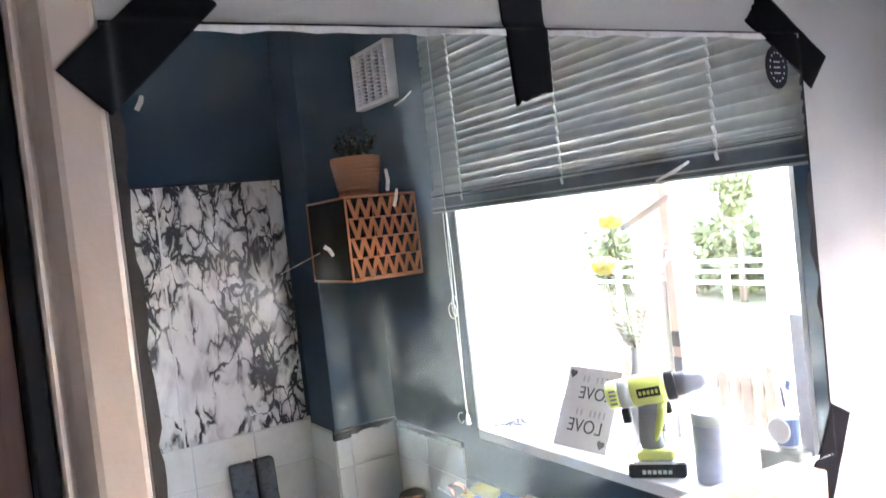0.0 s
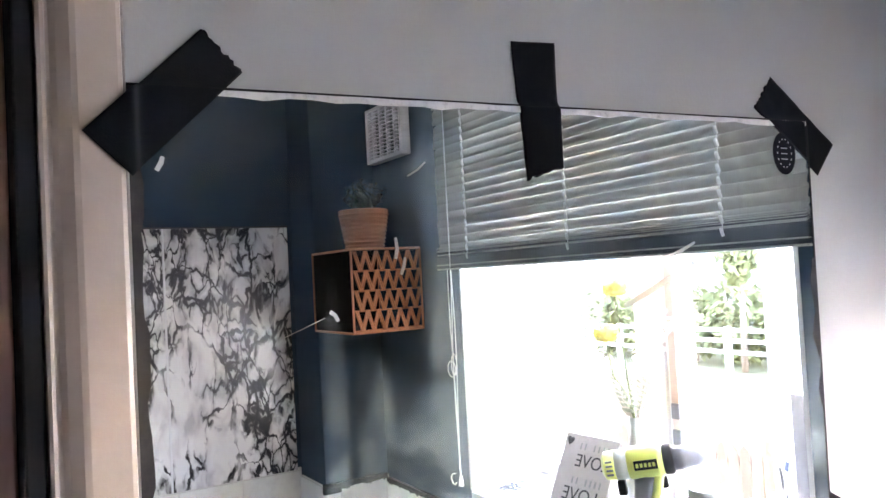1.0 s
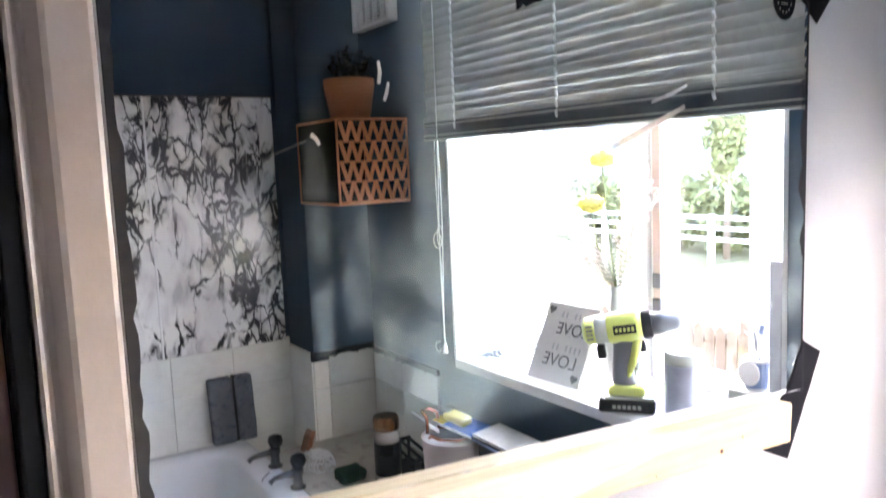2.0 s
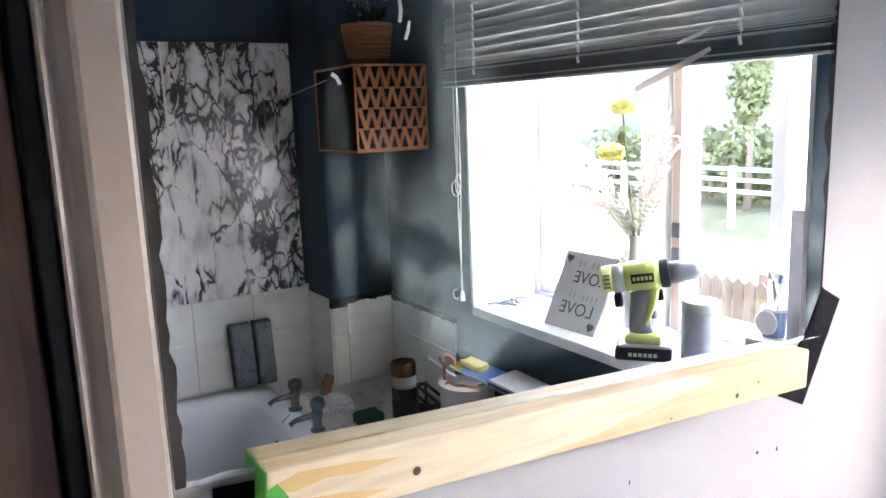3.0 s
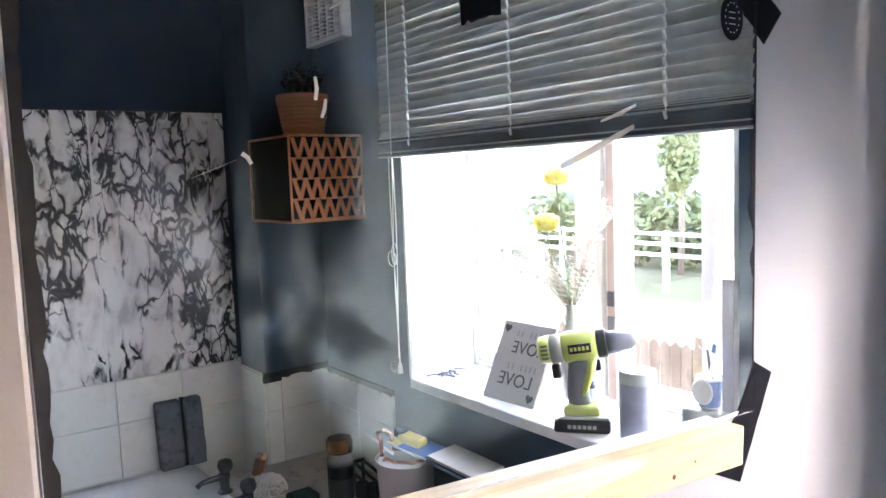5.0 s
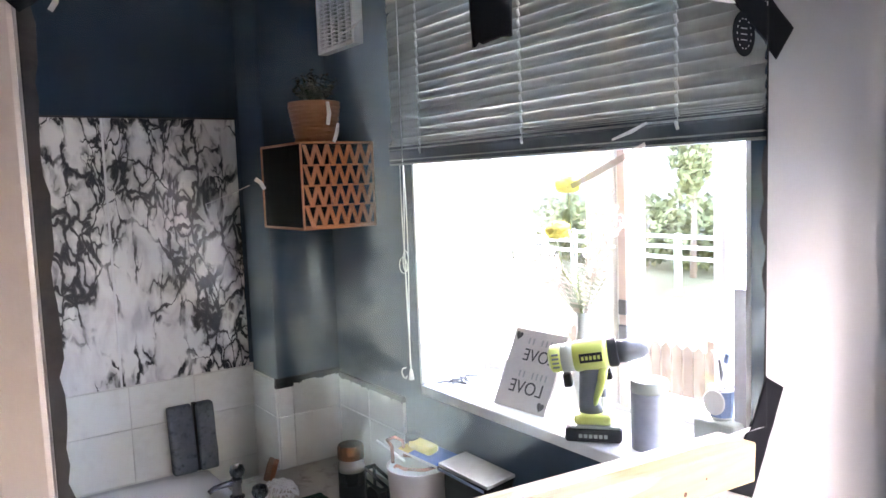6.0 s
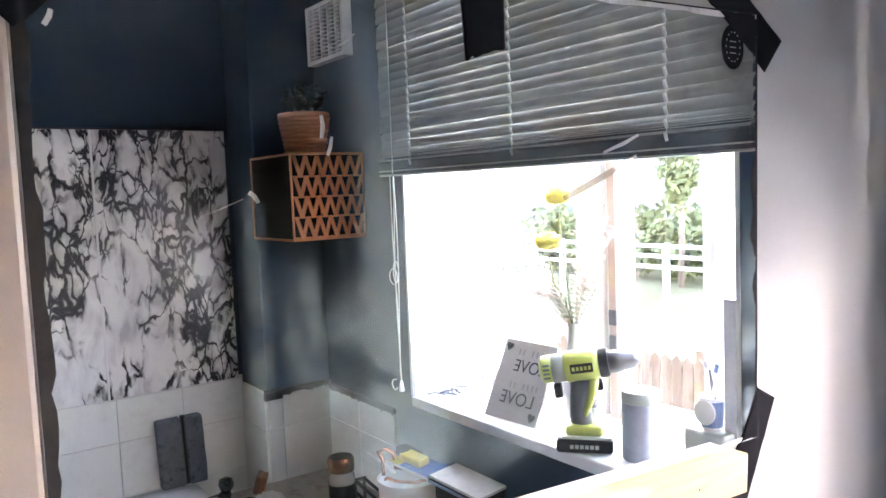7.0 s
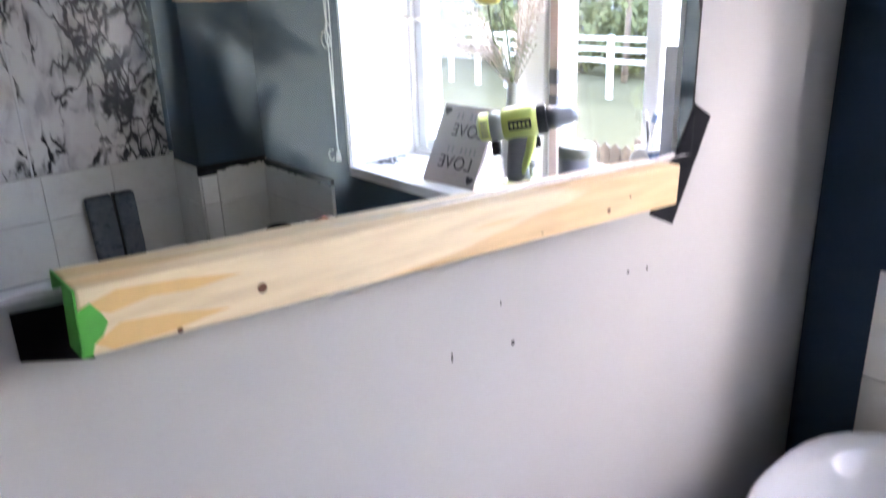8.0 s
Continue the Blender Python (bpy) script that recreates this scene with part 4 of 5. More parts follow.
# ---- venetian blind ----
def blind():
    b = thing("venetian_blind", "half-raised grey venetian blind with white ladder cords", "window blind")
    y0, y1, xb = -1.300, -0.195, 1.572
    w, tilt = 0.0300, -71
    bm = bmesh.new()
    n = 4
    ra, rb = [], []
    for k in range(n + 1):
        f = k / n - 0.5
        xx, zz = f * w, 0.0055 * (1 - 4 * f * f)
        ra.append(bm.verts.new((xx, y0, zz)))
        rb.append(bm.verts.new((xx, y1, zz)))
    for k in range(n):
        bm.faces.new((ra[k], ra[k + 1], rb[k + 1], rb[k])).smooth = True
    r = bmesh.ops.extrude_face_region(bm, geom=bm.faces[:])
    bmesh.ops.translate(bm, vec=(0, 0, -0.0006), verts=[v for v in r["geom"] if isinstance(v, bmesh.types.BMVert)])
    bmesh.ops.recalc_face_normals(bm, faces=bm.faces)
    slat = mesh_of(bm, "slat")
    slat.materials.append(SLAT)
    rn = random.Random(5)
    z = 1.527
    while z < 2.10:
        ob = new("slat", slat)
        ob.parent = b
        ob.matrix_local = pose(xb, 0, z, rn.uniform(-0.08, 0.08), tilt + rn.uniform(-3, 3), 0)
        z += 0.0222
    # gathered slats on the bottom rail
    for k in range(6):
        ob = new("slat", slat)
        ob.parent = b
        ob.matrix_local = pose(xb + rn.uniform(-0.001, 0.001), 0, 1.503 + 0.0032 * k, rn.uniform(-0.12, 0.12), rn.uniform(-3, 8), 0)
    part("rail_edge", box(xb - 0.0150, xb + 0.0130, y0 - 0.002, y1 + 0.002, 1.4755, 1.4785, 0.001), SLAT, b, "pale worn edge line")
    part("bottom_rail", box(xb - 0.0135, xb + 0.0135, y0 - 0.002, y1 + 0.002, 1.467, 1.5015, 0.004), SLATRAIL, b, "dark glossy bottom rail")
    # Dark filler box, added to stop daylight showing between the gathered slats.
    part("stack_light_block", box(xb - 0.011, xb + 0.011, y0 + 0.002, y1 - 0.002, 1.501, 1.5185, 0.001), SLATRAIL, b, "dark filler added to stop light between the gathered slats")
    part("rail_lip", box(xb - 0.0145, xb + 0.0145, y0 - 0.002, y1 + 0.002, 1.4635, 1.4675, 0.001), SLAT, b, "pale lower lip")
    part("head_rail", box(xb - 0.02, xb + 0.025, y0, y1, 2.12, 2.16, 0.003), SLAT, b)
    part("bracket", box(xb, XW, y0, y0 + 0.03, 2.118, 2.165, 0.002), SLAT, b)
    part("bracket", box(xb, XW, y1 - 0.03, y1, 2.118, 2.165, 0.002), SLAT, b)
    for y in (-1.147, -0.752, -0.351):
        zz = 1.49
        while zz < 2.11:
            bm = tube([(xb - 0.0135, y + 0.001, zz), (xb - 0.015, y - 0.001, zz + 0.008), (xb - 0.0135, y - 0.003, zz + 0.014)], 0.0032, 6)
            part("cord_knot", bm, CORD, b)
            zz += 0.0222
        part("ladder_cord", tube([(xb - 0.0138, y, 1.49), (xb - 0.0138, y, 2.12)], 0.0008, 6), CORD, b)
    part("tilt_wand", tube([(xb - 0.02, -1.225, 1.47), (xb - 0.02, -1.222, 2.12)], 0.0014, 6), CORD, b)
    # pull cords hanging beside the opening
    rn = random.Random(2)
    for k in range(3):
        pts = [(1.590 - 0.002 * k, -1.283 - 0.003 * k + 0.006 * math.sin(f * 5 + k * 2), 1.47 - f * 0.6 + (0.02 * k if f > 0.95 else 0)) for f in [i / 14 for i in range(15)]]
        part("pull_cord", tube(pts, 0.0014, 6), CORD, b)
    loop = [(1.587, -1.30 + 0.020 * math.cos(a * math.pi / 8), 1.187 + 0.022 * math.sin(a * math.pi / 8)) for a in range(17)]
    part("cord_loop", tube(loop, 0.0015, 6), CORD, b)
    loop = [(1.588, -1.288 + 0.014 * math.cos(a * math.pi / 8), 1.20 + 0.03 * math.sin(a * math.pi / 8)) for a in range(17)]
    part("cord_loop", tube(loop, 0.0013, 6), CORD, b)
    part("cord_weight", lathe([(0.003, 0.03), (0.006, 0.02), (0.008, 0.0)][::-1], 12, centre=(1.588, -1.284, 0.866)), CORD, b)


blind()
hook = bmesh.new()
tube([(XW, -1.345, 0.885), (XW - 0.012, -1.345, 0.885), (XW - 0.016, -1.345, 0.875), (XW - 0.016, -1.337, 0.862), (XW - 0.016, -1.325, 0.860), (XW - 0.016, -1.317, 0.868)], 0.002, 8, hook)
solid("wall_hook", hook, UPVC, "small white cup hook on dark wall", "hook", "")

# ---- things on the sill ----
SIGNM = make("whitewashed_wood_sign", (0.47, 0.435, 0.42), 0.75, var=0.14, scale=30, dirt=0.35, dirt_colour=(0.34, 0.33, 0.34))
INK = make("charcoal_lettering", (0.03, 0.03, 0.035), 0.7, var=0.2)
FAINT = make("pale_grey_lettering", (0.28, 0.28, 0.29), 0.7, var=0.2)


def love_sign():
    """Board leaning back; lettering faces into the room."""
    s = thing("wooden_sign", "whitewashed wooden sign with love lettering leaning on sill", "sign")
    w, h = 0.170, 0.200
    # local x runs along the board, local z up it, local -y is the lettered face
    board = box(-w / 2, w / 2, 0, 0.008, 0, h, 0.001)
    lean = pose(1.6525, -0.905, SILL + 0.0012, 0, 0, -95.4) @ pose(0, 0, 0, -27, 0, 0) @ pose(0, 0, 0, 0, -0.8, 0)
    part("board", moved(board, lean), SIGNM, s)

    def word(body, x, z, size, mat):
        cu = bpy.data.curves.new("lettering", "FONT")
        cu.body, cu.size, cu.extrude, cu.align_x = body, size, 0.0004, "CENTER"
        ob = new("lettering", cu)
        dg = bpy.context.evaluated_depsgraph_get()
        me = bpy.data.meshes.new_from_object(ob.evaluated_get(dg))
        bpy.data.objects.remove(ob)
        o2 = new("lettering", me)
        me.materials.append(mat)
        o2.parent = s
        o2.matrix_world = lean @ pose(x, -0.0012, z, 90, 0, 0)

    word("LOVE", -0.018, 0.122, 0.044, INK)
    word("LOVE", -0.006, 0.040, 0.046, INK)
    for z in (0.172, 0.088):
        for k in range(7):
            if k in (4,):
                continue
            part("letter_bar", moved(box(-0.0022, 0.0022, -0.0006, 0.0002, -0.008, 0.008), lean @ pose(-0.058 + k * 0.0145, -0.0004, z)), FAINT, s)
    for x, z in ((0.068, 0.182), (-0.066, 0.020)):
        pts = []
        for k in range(24):
            t = 2 * math.pi * k / 24
            pts.append((0.00072 * 16 * math.sin(t) ** 3, 0.00078 * (13 * math.cos(t) - 5 * math.cos(2 * t) - 2 * math.cos(3 * t) - math.cos(4 * t))))
        part("heart", moved(prism(pts, -0.0007, 0.0), lean @ pose(x, -0.0002, z, 0, -8, 0)), INK, s, "small dark heart")
    return s


love_sign()


def drill():
    d = thing("cordless_drill", "lime green and grey cordless drill standing on battery", "drill")
    # local +x: towards the chuck; local z up
    m = Matrix.Translation((1.650, -0.648, SILL)) @ Matrix.Rotation(math.atan2(0.76, 0.65), 4, "Z")
    part("battery", moved(box(-0.060, 0.060, -0.038, 0.038, 0.0, 0.032, 0.008, segs=3), m), BLACK, d, "black battery pack")
    part("battery_plate", moved(box(-0.046, 0.058, -0.036, 0.036, 0.030, 0.036, 0.002), m), SLATGREY, d, "grey top plate")
    part("foot", moved(box(-0.040, 0.040, -0.031, 0.031, 0.035, 0.058, 0.009, segs=3), m), LIME, d)
    bm = bmesh.new()
    n = 20
    rings = []
    for z, cx, rx, ry in ((0.052, -0.004, 0.026, 0.021), (0.075, -0.008, 0.024, 0.019), (0.105, -0.009, 0.022, 0.018), (0.135, -0.004, 0.025, 0.019), (0.155, 0.002, 0.032, 0.023)):
        rings.append([bm.verts.new((cx + rx * math.cos(2 * math.pi * i / n), ry * math.sin(2 * math.pi * i / n), z)) for i in range(n)])
    for a, c in zip(rings, rings[1:]):
        for i in range(n):
            bm.faces.new((a[i], a[(i + 1) % n], c[(i + 1) % n], c[i])).smooth = True
    bm.faces.new(list(reversed(rings[0])))
    bm.faces.new(rings[-1])
    part("handle", moved(bm, m), GREYP, d, "grey rubber grip")
    part("grip_spine", moved(tube([(0.020, 0.010, 0.158), (0.019, 0.012, 0.130), (0.010, 0.014, 0.100), (0.002, 0.012, 0.075)], [0.013, 0.010, 0.008, 0.005], 10), m), LIME, d)
    base = m
    m = m @ Matrix.Translation((0, 0, 0.183)) @ Matrix.Rotation(radians(-8), 4, "Y") @ Matrix.Translation((0, 0, -0.183))
    ax = m @ pose(0, 0, 0.183, 0, 90, 0)
    part("motor_cap", moved(lathe([(0.020, -0.094), (0.029, -0.088), (0.031, -0.066)], 28), ax), LIME, d)
    part("motor_housing", moved(lathe([(0.0305, -0.066), (0.0315, -0.05), (0.0305, -0.040)], 28), ax), SLATGREY, d, "pale grey housing")
    part("gear_housing", moved(lathe([(0.030, -0.041), (0.033, -0.036), (0.035, -0.005), (0.035, 0.022), (0.029, 0.034)], 28), ax), LIME, d)
    part("name_plate", moved(box(-0.026, 0.022, 0.0325, 0.0358, 0.174, 0.194, 0.001), m), BLACK, d, "black badge")
    for k in range(5):
        part("badge_bar", moved(box(-0.022 + k * 0.0085, -0.0165 + k * 0.0085, 0.0355, 0.0364, 0.180, 0.188), m), LIME, d)
    for k in range(6):
        part("battery_mark", moved(box(-0.030 + k * 0.0105, -0.0225 + k * 0.0105, 0.0375, 0.0386, 0.011, 0.019), base), SLATGREY, d)
    for k in range(4):
        part("vent_slot", moved(box(-0.084 + k * 0.0, -0.070, 0.029, 0.0312, 0.168 + k * 0.009, 0.172 + k * 0.009), m), GREYP, d)
    part("torque_ring", moved(lathe([(0.029, 0.033), (0.031, 0.036), (0.031, 0.046), (0.030, 0.052), (0.026, 0.054)], 28), ax), BLACK, d)
    part("chuck", moved(lathe([(0.0245, 0.053), (0.0245, 0.078), (0.022, 0.082), (0.020, 0.104), (0.011, 0.116), (0.006, 0.117)], 28), ax), CHUCK, d, "grey metal keyless chuck")
    part("trigger", moved(box(0.020, 0.034, -0.008, 0.008, 0.125, 0.150, 0.004), m), BLACK, d)
    part("belt_hook", moved(box(-0.070, -0.052, -0.014, 0.014, 0.120, 0.152, 0.004), m), BLACK, d)
    return d


SLATGREY = make("pale_grey_plastic", (0.40, 0.43, 0.38), 0.4, var=0.1)
CHUCK = make("grey_chuck", (0.13, 0.13, 0.14), 0.4, 0.5, var=0.15)
drill()

CANM = make("cloudy_grey_tin", (0.34, 0.36, 0.42), 0.35, 0.3, var=0.35, scale=22)
c = thing("storage_tin", "grey metal tin with pale lid on sill", "tin", pose(1.690, -0.530, SILL))
part("body", lathe([(0.036, 0), (0.038, 0.004), (0.038, 0.118), (0.036, 0.121)], 32), CANM, c)
part("lid", lathe([(0.0375, 0.120), (0.0385, 0.123), (0.0385, 0.140), (0.036, 0.144), (0.002, 0.145)], 32), SLATGREY, c, "pale grey lid")

PALEB = make("blue_printed_ceramic", (0.16, 0.24, 0.42), 0.35, var=0.4, scale=50)
trayb = solid("soap_box", box(1.690, 1.755, -0.425, -0.335, SILL, SILL + 0.092, 0.006), SLATGREY, "pale grey box under toothbrush cup on sill", "box", "")
c = thing("toothbrush_cup", "white cup with blue stripes holding toothbrushes", "cup", pose(1.722, -0.382, SILL + 0.0925))
part("cup_body", lathe([(0.019, 0), (0.021, 0.003), (0.025, 0.062), (0.023, 0.062), (0.018, 0.008), (0.002, 0.006)], 28), UPVC, c)
for k in range(6):
    a = math.pi * 0.55 + k * 0.34
    part("stripe", moved(box(-0.0012, 0.0012, -0.004, 0.004, 0, 0.05), pose(0.0225 * math.cos(a), 0.0225 * math.sin(a), 0.006, 0, 0, math.degrees(a)) @ pose(0, 0, 0, 0, 3.5, 0)), PALEB, c, "blue stripe")
disc = lathe([(0.001, -0.002), (0.022, -0.0015), (0.024, 0.0), (0.022, 0.002), (0.001, 0.0025)], 28)
part("round_tag", moved(disc, pose(-0.027, 0.002, 0.036, 0, -84, 0)), WHITE, c, "round white tag")
for dx, dy, ang, mat in ((0.0, -0.012, -14, "t"), (0.004, 0.010, 10, "b")):
    m = pose(dx, dy, 0.01, ang, 0, 0)
    br = part("toothbrush", moved(tube([(0, 0, 0), (0, 0, 0.06), (0, 0, 0.105), (0, 0, 0.12)], [0.003, 0.0038, 0.002, 0.0045], 8), m), GREYP if mat == "b" else UPVC, c)
    part("bristles", moved(box(-0.009, -0.001, -0.004, 0.004, 0.104, 0.122, 0.001), m), PALEB if mat == "t" else UPVC, br)

PANELM = make("hazy_grey_mirror_tile", (0.60, 0.60, 0.62), 0.15, 0.35, var=0.35, scale=16, dirt=0.3, dirt_colour=(0.5, 0.5, 0.5))
pt = thing("mirror_tile", "upright hazy grey mirror tile standing on sill", "mirror tile", pose(1.725, -0.318, SILL, 0, 0, 0))
part("glass", box(-0.003, 0.003, -0.038, 0.036, 0.0, 0.345, 0.001), PANELM, pt)
part("rear_stand", box(0.003, 0.03, -0.01, 0.01, 0.0, 0.12, 0.002), UPVC, pt)

for k, (x, y) in enumerate(((1.735, -0.742), (1.752, -0.715))):
    bt = thing("glass_bottle", "tiny clear glass bottle with grey cap on sill", "bottle", pose(x, y, SILL), "small bottles on the sill")
    part("bottle", lathe([(0.012, 0), (0.013, 0.003), (0.013, 0.04), (0.006, 0.05), (0.006, 0.056)], 18), SLATGREY, bt)
    part("cap", lathe([(0.0075, 0.056), (0.0075, 0.072), (0.006, 0.074)], 18), GREYP, bt)


def flowers():
    v = thing("flower_vase", "slim grey vase of yellow roses and dried grasses", "vase", pose(1.755, -0.775, SILL))
    part("vase", lathe([(0.026, 0), (0.031, 0.01), (0.033, 0.08), (0.027, 0.15), (0.017, 0.20), (0.016, 0.235), (0.019, 0.245), (0.015, 0.244), (0.012, 0.20)], 30), VASEM, v)
    rn = random.Random(21)

    def stem(path, r, mat, name="stem"):
        return part(name, tube(path, r, 6), mat, v)

    def rose(c, r):
        bm = bmesh.new()
        for ringi, (cnt, tilt, sc) in enumerate(((5, 84, 0.8), (6, 66, 0.95), (7, 42, 1.0), (7, 12, 0.8))):
            for k in range(cnt):
                a = 2 * math.pi * k / cnt + ringi * 0.5 + rn.uniform(-0.2, 0.2)
                base = Vector(c)
                out = Vector((math.cos(a), math.sin(a), 0))
                t = radians(tilt)
                d = out * math.cos(t) + Vector((0, 0, 1)) * math.sin(t)
                side = Vector((-math.sin(a), math.cos(a), 0))
                L = r * sc
                rows = []
                for i in range(4):
                    f = i / 3
                    wdt = L * 0.75 * math.sin(math.pi * (0.15 + 0.7 * f))
                    cen = base + d * L * f + Vector((0, 0, 0.25 * L * f * f))
                    rows.append([bm.verts.new(cen + side * wdt * s + out * (0.1 * L * (1 - s * s) * f)) for s in (-1, -0.4, 0.4, 1)])
                for p, q in zip(rows, rows[1:]):
                    for j in range(3):
                        bm.faces.new((p[j], p[j + 1], q[j + 1], q[j])).smooth = True
        return part("flower_head", bm, YELLOW, v, "yellow rose bloom")

    # coordinates relative to the vase foot
    heads = (((-0.005, -0.040, 0.525), 0.036), ((-0.01, -0.072, 0.415), 0.038))
    for (x, y, z), r in heads:
        stem([(0, 0, 0.22), (x * 0.3, y * 0.35, 0.30), (x * 0.8, y * 0.8, z - 0.08), (x, y, z)], 0.0022, STEMM)
        rose((x, y, z), r)
    part("bud", lathe([(0.001, 0), (0.010, 0.01), (0.011, 0.022), (0.003, 0.034)], 12, centre=(-0.005, -0.045, 0.455)), STEMM, v, "green rose bud")
    # feathery grasses
    for k in range(20):
        left = k < 13
        y = (-rn.uniform(0.14, 0.38) if left else rn.uniform(0.04, 0.13))
        z = 0.33 + rn.uniform(0.0, 0.11) if left else 0.36 + rn.uniform(0.02, 0.16)
        x = rn.uniform(-0.05, 0.05)
        pth = [Vector((0, 0, 0.22)), Vector((x * 0.3, y * 0.25, 0.30)), Vector((x * 0.7, y * 0.65, 0.22 + (z - 0.22) * 0.8)), Vector((x, y, z))]
        bm = tube(pth, [0.0014, 0.0012, 0.0009, 0.0006], 5)
        for j in range(80):
            f = rn.uniform(0.35, 1.0)
            i = min(2, int(f * 3))
            p = pth[i].lerp(pth[i + 1], f * 3 - i)
            d = (pth[3] - pth[1]).normalized() * 0.5 + Vector((rn.uniform(-1, 1), rn.uniform(-1, 1), rn.uniform(-1, 1))) * 0.6
            q = p + d.normalized() * rn.uniform(0.010, 0.024)
            s = Vector((rn.uniform(-1, 1), rn.uniform(-1, 1), rn.uniform(-1, 1))).normalized() * 0.0022
            bm.faces.new((bm.verts.new(p), bm.verts.new(p.lerp(q, 0.6) + s), bm.verts.new(q), bm.verts.new(p.lerp(q, 0.6) - s)))
        part("dried_grass", bm, DRYM, v, "pale feathery dried grass")
    # fern-like leaves near the neck
    for k in range(4):
        a = (-0.6, 0.5, -0.1, 0.9)[k]
        bm = bmesh.new()
        for j in range(7):
            f = j / 6
            c = Vector((-0.01, 0.055 * a * (0.4 + f), 0.255 + 0.07 * f))
            for s in (-1, 1):
                tip = c + Vector((-0.008, s * 0.020, 0.010))
                bm.faces.new((bm.verts.new(c), bm.verts.new((c + tip) / 2 + Vector((0, 0, 0.004))), bm.verts.new(tip), bm.verts.new((c + tip) / 2 - Vector((0, 0, 0.004)))))
        part("fern_leaf", bm, FERN, v, "grey-green fern leaf")


VASEM = make("grey_glass_vase", (0.42, 0.43, 0.43), 0.2, var=0.15, scale=20)
YELLOW = make("yellow_petal", (0.80, 0.74, 0.28), 0.6, var=0.25, scale=60)
STEMM = make("green_stem", (0.16, 0.20, 0.08), 0.6, var=0.3)
DRYM = make("dried_grass", (0.46, 0.40, 0.35), 0.85, var=0.25)
FERN = make("grey_green_fern", (0.26, 0.29, 0.22), 0.6, var=0.3)
for m in (YELLOW, DRYM, FERN):
    nt = m.node_tree
    tr = nt.nodes.new("ShaderNodeBsdfTranslucent")
    pb = nt.nodes["Principled BSDF"]
    nt.links.new(pb.inputs["Base Color"].links[0].from_socket, tr.inputs["Color"])
    mx = nt.nodes.new("ShaderNodeMixShader")
    mx.inputs[0].default_value = 0.5
    nt.links.new(pb.outputs[0], mx.inputs[1])
    nt.links.new(tr.outputs[0], mx.inputs[2])
    nt.links.new(mx.outputs[0], nt.nodes["Material Output"].inputs[0])
flowers()

tg = bmesh.new()
rn = random.Random(31)
for k in range(6):
    p = Vector((1.70 + rn.uniform(-0.02, 0.02), -1.205 + rn.uniform(-0.03, 0.03), SILL + 0.003))
    pts = [p]
    for j in range(4):
        p = p + Vector((rn.uniform(-0.02, 0.02), rn.uniform(-0.025, 0.025), rn.uniform(-0.001, 0.004)))
        p.z = max(SILL + 0.002, p.z)
        pts.append(p)
    tube(pts, 0.0026, 5, tg)
solid("string_tangle", tg, GREYP, "small tangle of dark string on sill", "string", "")

# ---- things on the bath ledge ----
JARG = matt(make("dark_coffee_glass", (0.008, 0.007, 0.007), 0.15, var=0.3, bump=0), 0.25)
GOLD = make("brushed_gold_lid", (0.30, 0.125, 0.045), 0.22, 1.0, var=0.25)
CLEAR = make("cloudy_clear_glass", (0.34, 0.31, 0.27), 0.15, var=0.1, bump=0)
j = thing("lidded_jar", "dark filled glass jar with gold screw lid", "jar", pose(1.418, -1.345, LZ))
part("jar_body", lathe([(0.034, 0), (0.037, 0.004), (0.037, 0.115), (0.036, 0.12)], 30), JARG, j)
part("jar_shoulder", lathe([(0.0365, 0.1195), (0.037, 0.135), (0.033, 0.150), (0.032, 0.158)], 30), CLEAR, j, "clear glass shoulder")
part("lid", lathe([(0.036, 0.154), (0.037, 0.157), (0.037, 0.185), (0.033, 0.192), (0.002, 0.192)], 30), GOLD, j, "gold metal lid")
part("label_band", lathe([(0.0376, 0.03), (0.0376, 0.085)], 30, cap=False), BLACK, j)
part("base_ring", lathe([(0.036, 0.0005), (0.0385, 0.003), (0.0385, 0.02), (0.037, 0.024)], 30), CLEAR, j)

SCRUB = matt(make("dark_green_scourer", (0.007, 0.045, 0.025), 0.9, var=0.5, scale=90, bump=0.8))
bm = box(1.295, 1.372, -1.455, -1.385, LZ, LZ + 0.035, 0.010)
bmesh.ops.subdivide_edges(bm, edges=bm.edges[:], cuts=2, use_grid_fill=True)
for v in bm.verts:
    v.co += Vector((1, 1, 0.5)) * 0.005 * noise.noise(v.co * 45)
    v.co.z = max(v.co.z, LZ)
solid("scouring_pad", bm, SCRUB, "dark green scouring pad on bath ledge", "scourer", "")

PUFFM = make("white_net_sponge", (0.66, 0.66, 0.63), 0.8, var=0.2, scale=60)
pf = bmesh.new()
rn = random.Random(14)
for k in range(80):
    a, b = rn.uniform(0, 6.28), rn.uniform(0.0, 1.4)
    n = Vector((math.cos(a) * math.sin(b), math.sin(a) * math.sin(b), math.cos(b)))
    t1 = n.orthogonal().normalized()
    t2 = n.cross(t1)
    c = Vector((1.298, -1.575, LZ + 0.004)) + Vector((n.x * 0.050, n.y * 0.060, n.z * 0.038))
    pts = [c + (t1 * math.cos(q * 0.9 + a) + t2 * math.sin(q * 0.9 + a)) * 0.014 + n * rn.uniform(-0.004, 0.006) for q in range(7)]
    tube([Vector((p.x, p.y, max(p.z, LZ + 0.001))) for p in pts], 0.0013, 4, pf)
solid("bath_puff", pf, PUFFM, "crumpled white net bath puff by taps", "bath puff", "")
BRUSHW = make("brown_brush_wood", (0.22, 0.10, 0.05), 0.6, var=0.3, scale=30)
